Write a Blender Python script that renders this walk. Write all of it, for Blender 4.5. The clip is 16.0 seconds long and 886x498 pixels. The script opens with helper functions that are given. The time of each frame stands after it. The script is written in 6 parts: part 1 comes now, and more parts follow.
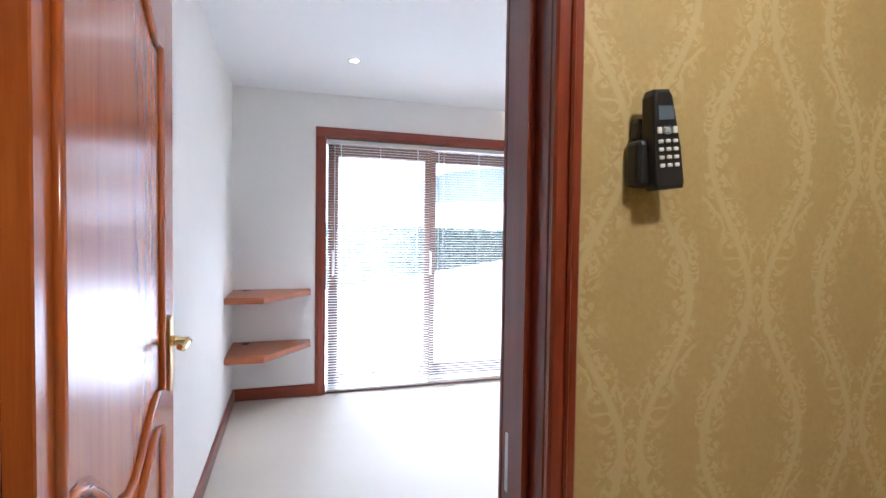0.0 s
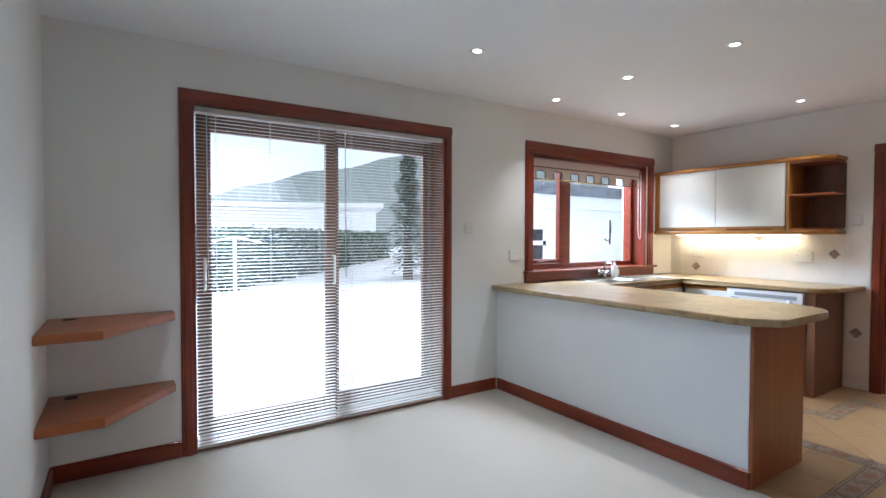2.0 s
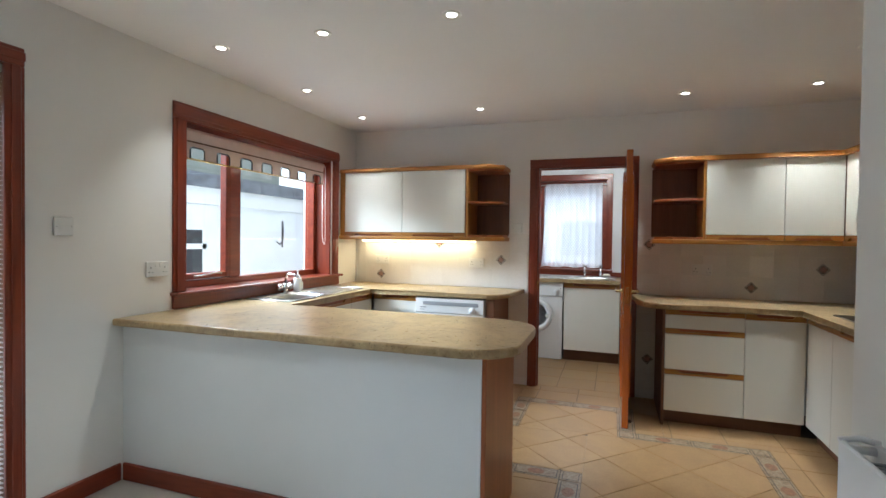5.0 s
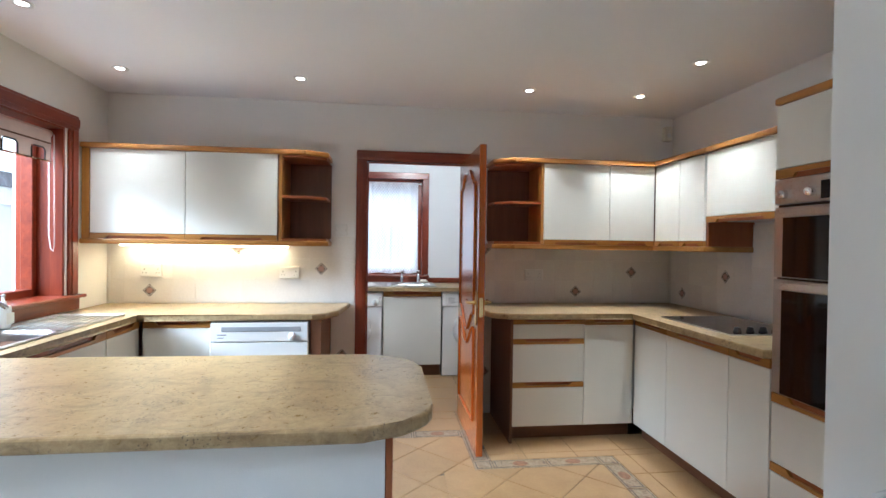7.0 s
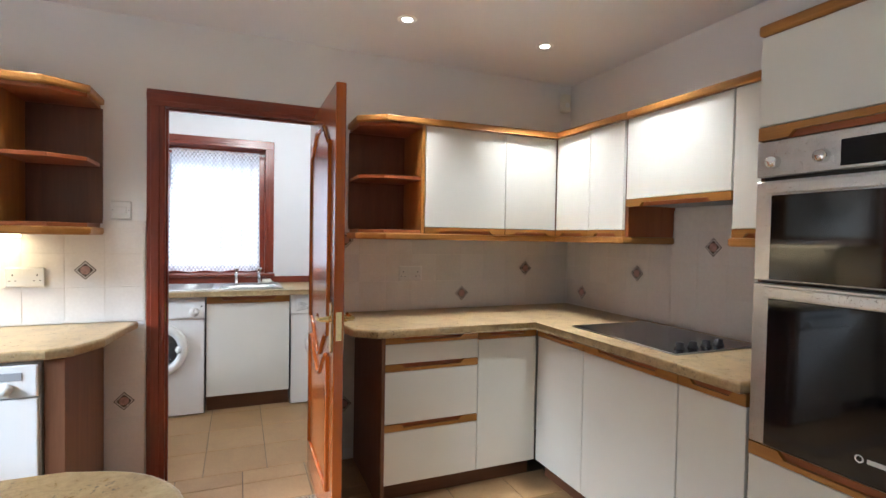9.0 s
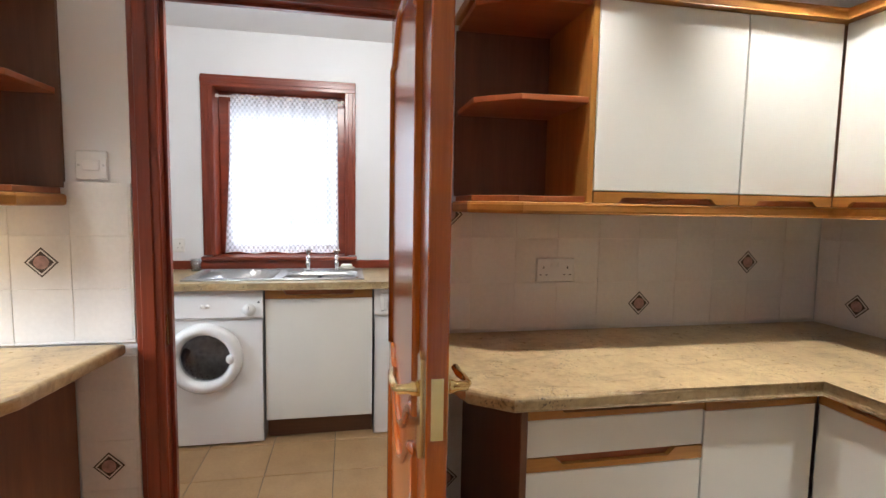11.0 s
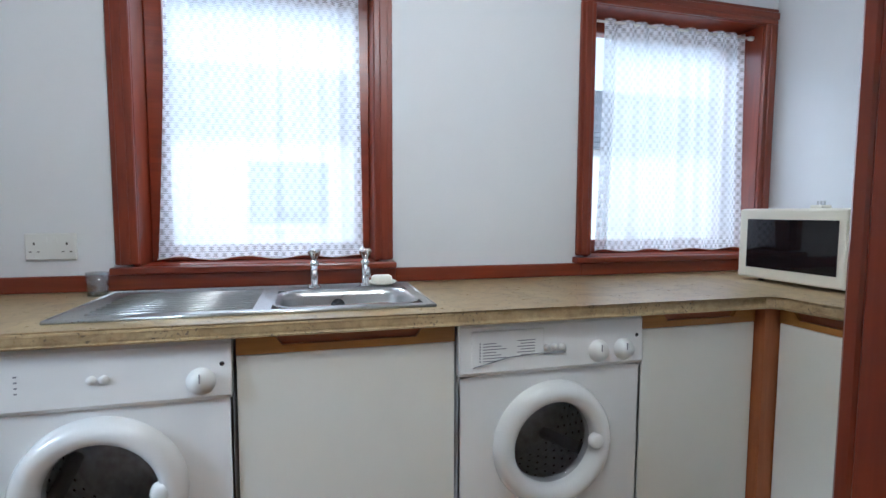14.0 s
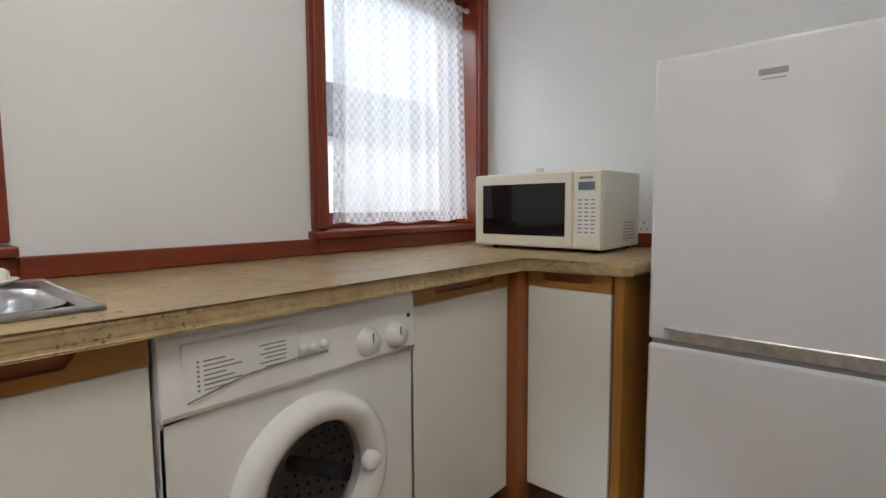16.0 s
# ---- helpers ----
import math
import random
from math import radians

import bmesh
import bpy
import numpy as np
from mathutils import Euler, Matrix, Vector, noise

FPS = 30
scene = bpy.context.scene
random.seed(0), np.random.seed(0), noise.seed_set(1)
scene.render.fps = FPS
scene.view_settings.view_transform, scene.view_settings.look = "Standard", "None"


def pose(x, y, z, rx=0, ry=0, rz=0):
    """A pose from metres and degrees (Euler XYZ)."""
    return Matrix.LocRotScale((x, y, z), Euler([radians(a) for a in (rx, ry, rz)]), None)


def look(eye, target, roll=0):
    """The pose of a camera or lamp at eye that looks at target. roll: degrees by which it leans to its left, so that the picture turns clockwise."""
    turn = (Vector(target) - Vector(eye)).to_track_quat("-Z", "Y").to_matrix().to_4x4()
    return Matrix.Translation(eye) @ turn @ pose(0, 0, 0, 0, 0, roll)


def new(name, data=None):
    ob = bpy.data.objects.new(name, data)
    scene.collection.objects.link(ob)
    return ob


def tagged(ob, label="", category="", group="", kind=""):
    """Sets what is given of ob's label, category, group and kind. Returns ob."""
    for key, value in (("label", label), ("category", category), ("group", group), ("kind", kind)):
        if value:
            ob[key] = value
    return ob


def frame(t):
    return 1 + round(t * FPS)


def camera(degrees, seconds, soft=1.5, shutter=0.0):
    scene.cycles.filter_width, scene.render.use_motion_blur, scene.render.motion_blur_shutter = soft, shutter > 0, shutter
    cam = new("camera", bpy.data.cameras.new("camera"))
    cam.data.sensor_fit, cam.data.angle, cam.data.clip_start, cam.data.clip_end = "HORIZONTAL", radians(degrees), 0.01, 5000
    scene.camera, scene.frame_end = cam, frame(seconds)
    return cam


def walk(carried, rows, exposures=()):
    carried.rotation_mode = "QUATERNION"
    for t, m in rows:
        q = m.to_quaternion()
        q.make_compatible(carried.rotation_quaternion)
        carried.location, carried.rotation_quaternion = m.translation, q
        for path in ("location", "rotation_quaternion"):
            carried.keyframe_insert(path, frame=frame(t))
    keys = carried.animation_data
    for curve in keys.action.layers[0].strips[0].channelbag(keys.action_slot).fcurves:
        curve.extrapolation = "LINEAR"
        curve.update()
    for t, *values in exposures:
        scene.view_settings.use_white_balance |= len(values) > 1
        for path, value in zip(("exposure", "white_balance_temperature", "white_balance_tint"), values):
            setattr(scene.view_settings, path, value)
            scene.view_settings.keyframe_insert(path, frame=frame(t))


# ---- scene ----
cam = camera(84.1, 16.0)
PATH = [
    (0, (0.318, 0.53, 1.301), (0.911, 2.439, 1.238), 0.8),
    (0.5, (0.267, 0.784, 1.286), (0.89, 2.683, 1.227), 0.4),
    (1, (0.224, 1.0, 1.276), (0.959, 2.864, 1.215), 0.2),
    (1.5, (0.212, 1.191, 1.265), (1.097, 2.984, 1.208), 0.1),
    (2, (0.214, 1.343, 1.282), (1.315, 3.012, 1.229), 0.1),
    (2.5, (0.294, 1.456, 1.279), (1.62, 2.952, 1.23), 0.3),
    (3, (0.409, 1.551, 1.282), (1.908, 2.874, 1.233), 0.5),
    (3.5, (0.522, 1.604, 1.279), (2.139, 2.781, 1.231), 0.5),
    (4, (0.655, 1.68, 1.274), (2.375, 2.699, 1.23), 0.6),
    (4.2, (0.715, 1.741, 1.28), (2.475, 2.69, 1.236), 0.6),
    (6.3, (1.296, 2.496, 1.336), (3.293, 2.597, 1.307), 0.7),
    (6.5, (1.364, 2.529, 1.334), (3.363, 2.534, 1.304), 0.6),
    (7, (1.582, 2.556, 1.333), (3.568, 2.315, 1.311), 0.8),
    (7.5, (1.77, 2.547, 1.334), (3.712, 2.07, 1.316), 0.8),
    (8, (2.016, 2.492, 1.338), (3.895, 1.808, 1.319), 0.9),
    (8.2, (2.106, 2.472, 1.335), (3.96, 1.721, 1.316), 1.1),
    (10.3, (3.31, 2.102, 1.319), (5.184, 1.421, 1.159), 1.4),
    (10.5, (3.426, 2.092, 1.329), (5.327, 1.493, 1.165), 1.3),
    (11, (3.693, 2.117, 1.318), (5.648, 1.732, 1.147), 1.0),
    (11.5, (3.979, 2.176, 1.33), (5.957, 1.946, 1.147), 1.0),
    (12, (4.271, 2.206, 1.326), (6.256, 2.05, 1.136), 1.1),
    (12.5, (4.545, 2.238, 1.316), (6.532, 2.109, 1.13), 0.8),
    (13, (4.778, 2.309, 1.291), (6.764, 2.147, 1.114), 0.8),
    (13.5, (4.957, 2.359, 1.236), (6.928, 2.059, 1.087), 0.6),
    (14, (5.142, 2.358, 1.168), (7.069, 1.847, 1.018), 0.2),
    (14.5, (5.31, 2.335, 1.095), (7.144, 1.548, 0.954), -0.4),
    (15, (5.453, 2.301, 1.06), (7.124, 1.212, 0.917), -0.4),
    (15.5, (5.526, 2.268, 1.044), (7.002, 0.927, 0.895), -0.3),
    (16, (5.572, 2.249, 1.059), (6.883, 0.749, 0.89), -0.3),
]
EXPOSURES = [(0, 2.0, 5150, 14), (1, 1.58, 5200, 11), (2, 0.74, 5350, 9), (3, 0.52, 5650, 5), (4, 0.52, 5750, 4), (6.5, 0.85, 5300, 5), (8.2, 1.15, 5350, 9), (10.5, 1.2, 5900, 7), (11.5, 1.1, 5900, 13), (12.5, 1.0, 5700, 11), (14, 0.8, 5200, 5), (16, 0.6, 6200, 8)]
walk(cam, [(t, look(eye, target, roll)) for t, eye, target, roll in PATH], EXPOSURES)

# ---- world, sun and large lights ----
world = bpy.data.worlds.new("world")
scene.world = world
world.use_nodes = True
wn = world.node_tree
sky = wn.nodes.new("ShaderNodeTexSky")
sky.sky_type, sky.sun_disc = "NISHITA", False
sky.sun_elevation, sky.sun_rotation = radians(35), radians(250)
sky.air_density, sky.dust_density = 1.0, 4.0
haze = wn.nodes.new("ShaderNodeMix")
haze.data_type = "RGBA"
haze.inputs[0].default_value, haze.inputs[7].default_value = 0.7, (5.6, 5.8, 6.0, 1)
wn.links.new(sky.outputs[0], haze.inputs[6])
wn.links.new(haze.outputs[2], wn.nodes["Background"].inputs[0])
wn.nodes["Background"].inputs[1].default_value = 0.15

sun_data = bpy.data.lights.new("sun", "SUN")
sun_data.energy, sun_data.angle, sun_data.color = 1.5, radians(15), (1.0, 0.96, 0.9)
sun = new("sun", sun_data)
sun.matrix_world = pose(0, 0, 8, 55, 0, 110)


def sky_fill_lamp(name, x, y, z, to, w, h, watts):
    """Added area lamp standing in for the open sky, above an opening's head and outside the wall."""
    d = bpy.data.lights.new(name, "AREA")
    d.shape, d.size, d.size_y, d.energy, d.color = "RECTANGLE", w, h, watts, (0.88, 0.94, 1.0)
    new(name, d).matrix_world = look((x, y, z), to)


# Unseen lamps added outside the openings to strengthen the daylight indoors.
sky_fill_lamp("sky_fill_patio", 0.8, 12.5, 5.6, (2.2, 3.5, 0.9), 5.0, 2.4, 1900)
sky_fill_lamp("sky_fill_kitchen", 4.10, 5.7, 2.9, (4.10, 4.2, 1.1), 1.8, 1.0, 105)
sky_fill_lamp("sky_fill_utility", 8.3, 2.5, 2.9, (6.6, 2.5, 1.1), 1.2, 1.0, 20)
sky_fill_lamp("sky_fill_utility", 8.3, 0.8, 2.9, (6.6, 0.8, 1.1), 1.2, 1.0, 20)


def spot(x, y, z, watts, col=(1.0, 0.94, 0.85), cone=86):
    d = bpy.data.lights.new("downlight_bulb", "SPOT")
    d.energy, d.color, d.spot_size, d.spot_blend, d.shadow_soft_size = watts, col, radians(cone), 1.0, 0.04
    new("downlight_bulb", d).location = (x, y, z)


# ---- materials ----
def base_mat(name):
    m = bpy.data.materials.new(name)
    m.use_nodes = True
    n = m.node_tree.nodes
    return m, n, m.node_tree.links, n["Principled BSDF"]


def coords(n, l, scale=(1, 1, 1)):
    mp = n.new("ShaderNodeMapping")
    geo = n.new("ShaderNodeNewGeometry")
    mp.inputs["Scale"].default_value = scale
    l.new(geo.outputs["Position"], mp.inputs["Vector"])
    return mp.outputs[0]


def noise_tex(n, l, vec, scale, detail=4.0, rough=0.55, distort=0.0):
    t = n.new("ShaderNodeTexNoise")
    t.inputs["Scale"].default_value, t.inputs["Detail"].default_value = scale, detail
    t.inputs["Roughness"].default_value, t.inputs["Distortion"].default_value = rough, distort
    l.new(vec, t.inputs["Vector"])
    return t.outputs["Fac"]


def ramp(n, l, fac, stops):
    r = n.new("ShaderNodeValToRGB")
    while len(r.color_ramp.elements) < len(stops):
        r.color_ramp.elements.new(0.5)
    for e, (p, c) in zip(r.color_ramp.elements, stops):
        e.position, e.color = p, (*c, 1) if len(c) == 3 else c
    l.new(fac, r.inputs[0])
    return r.outputs[0]


def mix(n, l, fac, a, b, mode="MIX"):
    m = n.new("ShaderNodeMix")
    m.data_type, m.blend_type = "RGBA", mode
    for sock, v in ((m.inputs[0], fac), (m.inputs[6], a), (m.inputs[7], b)):
        if isinstance(v, (int, float)):
            sock.default_value = v
        elif isinstance(v, tuple):
            sock.default_value = (*v, 1)
        else:
            l.new(v, sock)
    return m.outputs[2]


def bump(n, l, p, height, strength, dist):
    b = n.new("ShaderNodeBump")
    b.inputs["Strength"].default_value, b.inputs["Distance"].default_value = strength, dist
    l.new(height, b.inputs["Height"])
    l.new(b.outputs[0], p.inputs["Normal"])


def shade(c, k):
    return tuple(min(1.0, v * k) for v in c)


def plain(name, col, rough=0.5, metal=0.0, vary=0.06, scale=6.0, bumpy=0.0, bump_scale=200.0, coat=0.0):
    m, n, l, p = base_mat(name)
    v = coords(n, l)
    f = noise_tex(n, l, v, scale, 5)
    c = ramp(n, l, f, [(0.3, shade(col, 1 - vary)), (0.7, shade(col, 1 + vary))])
    l.new(c, p.inputs["Base Color"])
    g = noise_tex(n, l, v, scale * 9, 3)
    r = ramp(n, l, g, [(0.3, (rough * 0.88,) * 3), (0.7, (min(1, rough * 1.12),) * 3)])
    l.new(r, p.inputs["Roughness"])
    p.inputs["Metallic"].default_value = metal
    p.inputs["Coat Weight"].default_value = coat
    if bumpy:
        bump(n, l, p, noise_tex(n, l, v, bump_scale, 3), bumpy, 0.002)
    return m


def wood(name, dark, light, axis, rough=0.3, coat=0.3, grain=1.0):
    """Stained timber with the grain along axis 0, 1 or 2."""
    m, n, l, p = base_mat(name)
    s = [22.0, 22.0, 22.0]
    s[axis] = 1.6
    v = coords(n, l, tuple(s))
    f = noise_tex(n, l, v, 1.0, 6, 0.6, 0.8)
    s2 = [240.0, 240.0, 240.0]
    s2[axis] = 7.0
    f2 = noise_tex(n, l, coords(n, l, tuple(s2)), 1.0, 3)
    c = ramp(n, l, f, [(0.25, dark), (0.55, tuple((a + b) / 2 for a, b in zip(dark, light))), (0.8, light)])
    c = mix(n, l, 0.12 * grain, c, ramp(n, l, f2, [(0.35, shade(dark, 0.7)), (0.6, light)]))
    l.new(c, p.inputs["Base Color"])
    p.inputs["Roughness"].default_value = rough
    p.inputs["Coat Weight"].default_value, p.inputs["Coat Roughness"].default_value = coat, 0.2
    bump(n, l, p, f2, 0.012, 0.001)
    return m


RED_D, RED_L = (0.125, 0.016, 0.006), (0.28, 0.046, 0.013)
OAK_D, OAK_L = (0.29, 0.115, 0.018), (0.50, 0.24, 0.05)
M = {}
for i, k in enumerate("xyz"):
    M["red_" + k] = wood("stained mahogany " + k, RED_D, RED_L, i)
    M["oak_" + k] = wood("golden oak " + k, OAK_D, OAK_L, i, 0.38, 0.15)
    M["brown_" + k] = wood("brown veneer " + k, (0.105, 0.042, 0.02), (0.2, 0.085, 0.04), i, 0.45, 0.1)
    M["teak_" + k] = wood("orange veneer " + k, (0.24, 0.065, 0.016), (0.40, 0.125, 0.038), i, 0.4, 0.1)
M["door"] = wood("varnished door", (0.32, 0.066, 0.008), (0.54, 0.145, 0.02), 2, 0.2, 0.35)
M["paint"] = plain("cream wall paint", (0.82, 0.81, 0.78), 0.75, vary=0.02, scale=1.5, bumpy=0.25, bump_scale=260)
M["upaint"] = plain("pale grey wall paint", (0.775, 0.785, 0.80), 0.72, vary=0.02, scale=1.5, bumpy=0.2, bump_scale=260)
M["pen"] = plain("white peninsula paint", (0.80, 0.83, 0.84), 0.6, vary=0.02, scale=2, bumpy=0.2)
M["ceil"] = plain("white ceiling paint", (0.86, 0.865, 0.87), 0.85, vary=0.015, scale=1.2, bumpy=0.15)
M["white"] = plain("white plastic", (0.78, 0.78, 0.75), 0.35, vary=0.02)
M["cream"] = plain("cream laminate door", (0.76, 0.75, 0.68), 0.33, vary=0.025, scale=2.5, bumpy=0.05, bump_scale=90)
M["enamel"] = plain("white enamel", (0.80, 0.80, 0.78), 0.22, vary=0.015, coat=0.4)
M["fridge"] = plain("white fridge enamel", (0.76, 0.76, 0.79), 0.14, vary=0.012, coat=0.6)
M["grey"] = plain("grey plastic", (0.33, 0.34, 0.35), 0.4)
M["ivory"] = plain("ivory plastic", (0.76, 0.73, 0.62), 0.38, vary=0.02)
M["black"] = plain("black plastic", (0.018, 0.018, 0.02), 0.35, vary=0.1)
M["dark"] = plain("dark shadow gap", (0.03, 0.025, 0.02), 0.7)
M["ink"] = plain("printed grey ink", (0.2, 0.2, 0.22), 0.6)
M["blackglass"] = plain("black oven glass", (0.008, 0.008, 0.01), 0.05, vary=0.05)
M["steel"] = plain("brushed steel", (0.56, 0.56, 0.55), 0.3, 1.0, 0.05, 30)
M["chrome"] = plain("chrome", (0.75, 0.75, 0.76), 0.1, 1.0, 0.02)
M["brass"] = plain("polished brass", (0.80, 0.62, 0.28), 0.17, 1.0, 0.05)
M["rubber"] = plain("dark rubber", (0.02, 0.02, 0.02), 0.6)
M["soap"] = plain("white soap", (0.8, 0.77, 0.68), 0.45)
M["radiator"] = plain("white radiator enamel", (0.78, 0.79, 0.80), 0.35, vary=0.02)
M["slat"] = plain("cream blind slat", (0.58, 0.545, 0.49), 0.4, vary=0.03)
M["fabric"] = plain("pale pink blind fabric", (0.72, 0.60, 0.55), 0.85, vary=0.04, scale=20, bumpy=0.3, bump_scale=600)
M["render"] = plain("white roughcast render", (0.80, 0.81, 0.81), 0.9, vary=0.05, scale=3, bumpy=0.6, bump_scale=60)
M["patio"] = plain("pale concrete paving", (0.60, 0.58, 0.55), 0.85, vary=0.1, scale=2, bumpy=0.4, bump_scale=40)
M["slate"] = plain("grey roof covering", (0.16, 0.17, 0.19), 0.8, vary=0.35, scale=8, bumpy=0.6, bump_scale=30)
M["bark"] = plain("bark", (0.09, 0.065, 0.045), 0.9, vary=0.3, scale=12)
M["hill"] = plain("distant pasture and woods", (0.2, 0.225, 0.2), 0.95, vary=0.3, scale=0.05, bumpy=0.3, bump_scale=1)
M["lawn"] = plain("grass and hedge", (0.05, 0.085, 0.04), 0.9, vary=0.4, scale=8, bumpy=0.8, bump_scale=40)
M["leaf"] = plain("hedge leaf", (0.045, 0.085, 0.045), 0.7, vary=0.4, scale=5)
M["grout"] = plain("grey grout", (0.17, 0.135, 0.10), 0.9, vary=0.1, scale=30)
M["wgrout"] = plain("pale wall grout", (0.80, 0.77, 0.71), 0.8, vary=0.04, scale=30)
M["inset"] = plain("motif dark line", (0.07, 0.05, 0.04), 0.3)
M["rose"] = plain("motif rose centre", (0.42, 0.26, 0.22), 0.3, vary=0.3, scale=60)
M["rust"] = plain("rust glazed medallion", (0.27, 0.12, 0.06), 0.3, vary=0.35, scale=45)
M["drum"] = plain("steel drum", (0.6, 0.6, 0.6), 0.35, 1.0, 0.2, 40)


def emit(name, col, power):
    m, n, l, p = base_mat(name)
    p.inputs["Emission Color"].default_value = (*col, 1)
    p.inputs["Emission Strength"].default_value = power
    p.inputs["Base Color"].default_value = (*col, 1)
    return m


M["bulb"] = emit("lit bulb", (1.0, 0.9, 0.75), 9.0)
M["strip"] = emit("lit strip", (1.0, 0.82, 0.5), 4.0)
M["lcd"] = plain("grey lcd", (0.12, 0.16, 0.2), 0.15)


def glass(name, gloss=0.04, tint=(1, 1, 1)):
    m, n, l, p = base_mat(name)
    out = n["Material Output"]
    t, g, x = (n.new(k) for k in ("ShaderNodeBsdfTransparent", "ShaderNodeBsdfGlossy", "ShaderNodeMixShader"))
    t.inputs[0].default_value = (*tint, 1)
    g.inputs["Roughness"].default_value = 0.02
    x.inputs[0].default_value = gloss
    l.new(t.outputs[0], x.inputs[1])
    l.new(g.outputs[0], x.inputs[2])
    l.new(x.outputs[0], out.inputs[0])
    n.remove(p)
    return m


M["glass"] = glass("window glass")
M["tumbler"] = glass("drinking glass", 0.16, (0.86, 0.88, 0.9))
M["darkglass"] = glass("smoked door glass", tint=(0.62, 0.62, 0.63))


def carpet():
    m, n, l, p = base_mat("cream carpet")
    v = coords(n, l)
    a, b = noise_tex(n, l, v, 1.3, 4), noise_tex(n, l, v, 260, 3)
    c = mix(n, l, 0.35, ramp(n, l, a, [(0.3, (0.54, 0.49, 0.42)), (0.7, (0.60, 0.55, 0.48))]), ramp(n, l, b, [(0.3, (0.44, 0.40, 0.34)), (0.7, (0.66, 0.61, 0.54))]))
    l.new(c, p.inputs["Base Color"])
    p.inputs["Roughness"].default_value = 0.97
    bump(n, l, p, b, 0.7, 0.006)
    return m


def worktop():
    """Sand-coloured stone laminate: cloudy ground, drifting brown veins and clustered dark pits."""
    m, n, l, p = base_mat("mottled stone laminate")
    v = coords(n, l)
    big = noise_tex(n, l, coords(n, l, (1.0, 1.5, 1.5)), 4.5, 6, 0.65, 0.9)
    vein = noise_tex(n, l, coords(n, l, (1.0, 0.42, 1.0)), 13, 7, 0.68, 1.6)
    cloud = noise_tex(n, l, v, 46, 5, 0.7, 0.6)
    pits = noise_tex(n, l, v, 125, 3, 0.6)
    patch = noise_tex(n, l, v, 9, 4, 0.6)
    c = ramp(n, l, big, [(0.28, (0.27, 0.175, 0.075)), (0.5, (0.42, 0.295, 0.135)), (0.72, (0.52, 0.395, 0.20))])
    c = mix(n, l, 0.28, c, ramp(n, l, cloud, [(0.36, (0.17, 0.125, 0.07)), (0.62, (0.53, 0.44, 0.28))]))
    c = mix(n, l, ramp(n, l, vein, [(0.30, (0.62, 0.62, 0.62)), (0.40, (0.25, 0.25, 0.25)), (0.47, (0, 0, 0))]), c, (0.15, 0.10, 0.05))
    gate = mix(n, l, 1.0, ramp(n, l, pits, [(0.57, (0, 0, 0)), (0.64, (1, 1, 1))]), ramp(n, l, patch, [(0.50, (0, 0, 0)), (0.60, (0.85, 0.85, 0.85))]), "MULTIPLY")
    c = mix(n, l, gate, c, (0.075, 0.055, 0.038))
    l.new(c, p.inputs["Base Color"])
    l.new(ramp(n, l, cloud, [(0.3, (0.26,) * 3), (0.7, (0.36,) * 3)]), p.inputs["Roughness"])
    bump(n, l, p, gate, -0.15, 0.001)
    return m


def floor_tile(name, a, b):
    m, n, l, p = base_mat(name)
    v = coords(n, l)
    f = noise_tex(n, l, v, 7, 6, 0.6, 0.4)
    g = noise_tex(n, l, v, 70, 3)
    c = mix(n, l, 0.25, ramp(n, l, f, [(0.3, a), (0.7, b)]), ramp(n, l, g, [(0.3, shade(a, 0.8)), (0.7, b)]))
    info = n.new("ShaderNodeObjectInfo")
    c = mix(n, l, 0.22, c, ramp(n, l, info.outputs["Random"], [(0.0, shade(a, 0.85)), (1.0, shade(b, 1.1))]))
    l.new(c, p.inputs["Base Color"])
    l.new(ramp(n, l, f, [(0.3, (0.28,) * 3), (0.7, (0.42,) * 3)]), p.inputs["Roughness"])
    bump(n, l, p, g, 0.08, 0.001)
    return m


def border_tile():
    m, n, l, p = base_mat("patterned border tile")
    v = coords(n, l)
    vo = n.new("ShaderNodeTexVoronoi")
    vo.inputs["Scale"].default_value = 26
    l.new(v, vo.inputs["Vector"])
    f = noise_tex(n, l, v, 38, 4, 0.6, 1.5)
    c = ramp(n, l, f, [(0.35, (0.13, 0.07, 0.04)), (0.48, (0.29, 0.215, 0.135)), (0.62, (0.40, 0.335, 0.25))])
    c = mix(n, l, 0.3, c, ramp(n, l, vo.outputs["Distance"], [(0.1, (0.20, 0.10, 0.06)), (0.5, (0.38, 0.30, 0.21))]))
    l.new(c, p.inputs["Base Color"])
    p.inputs["Roughness"].default_value = 0.35
    return m


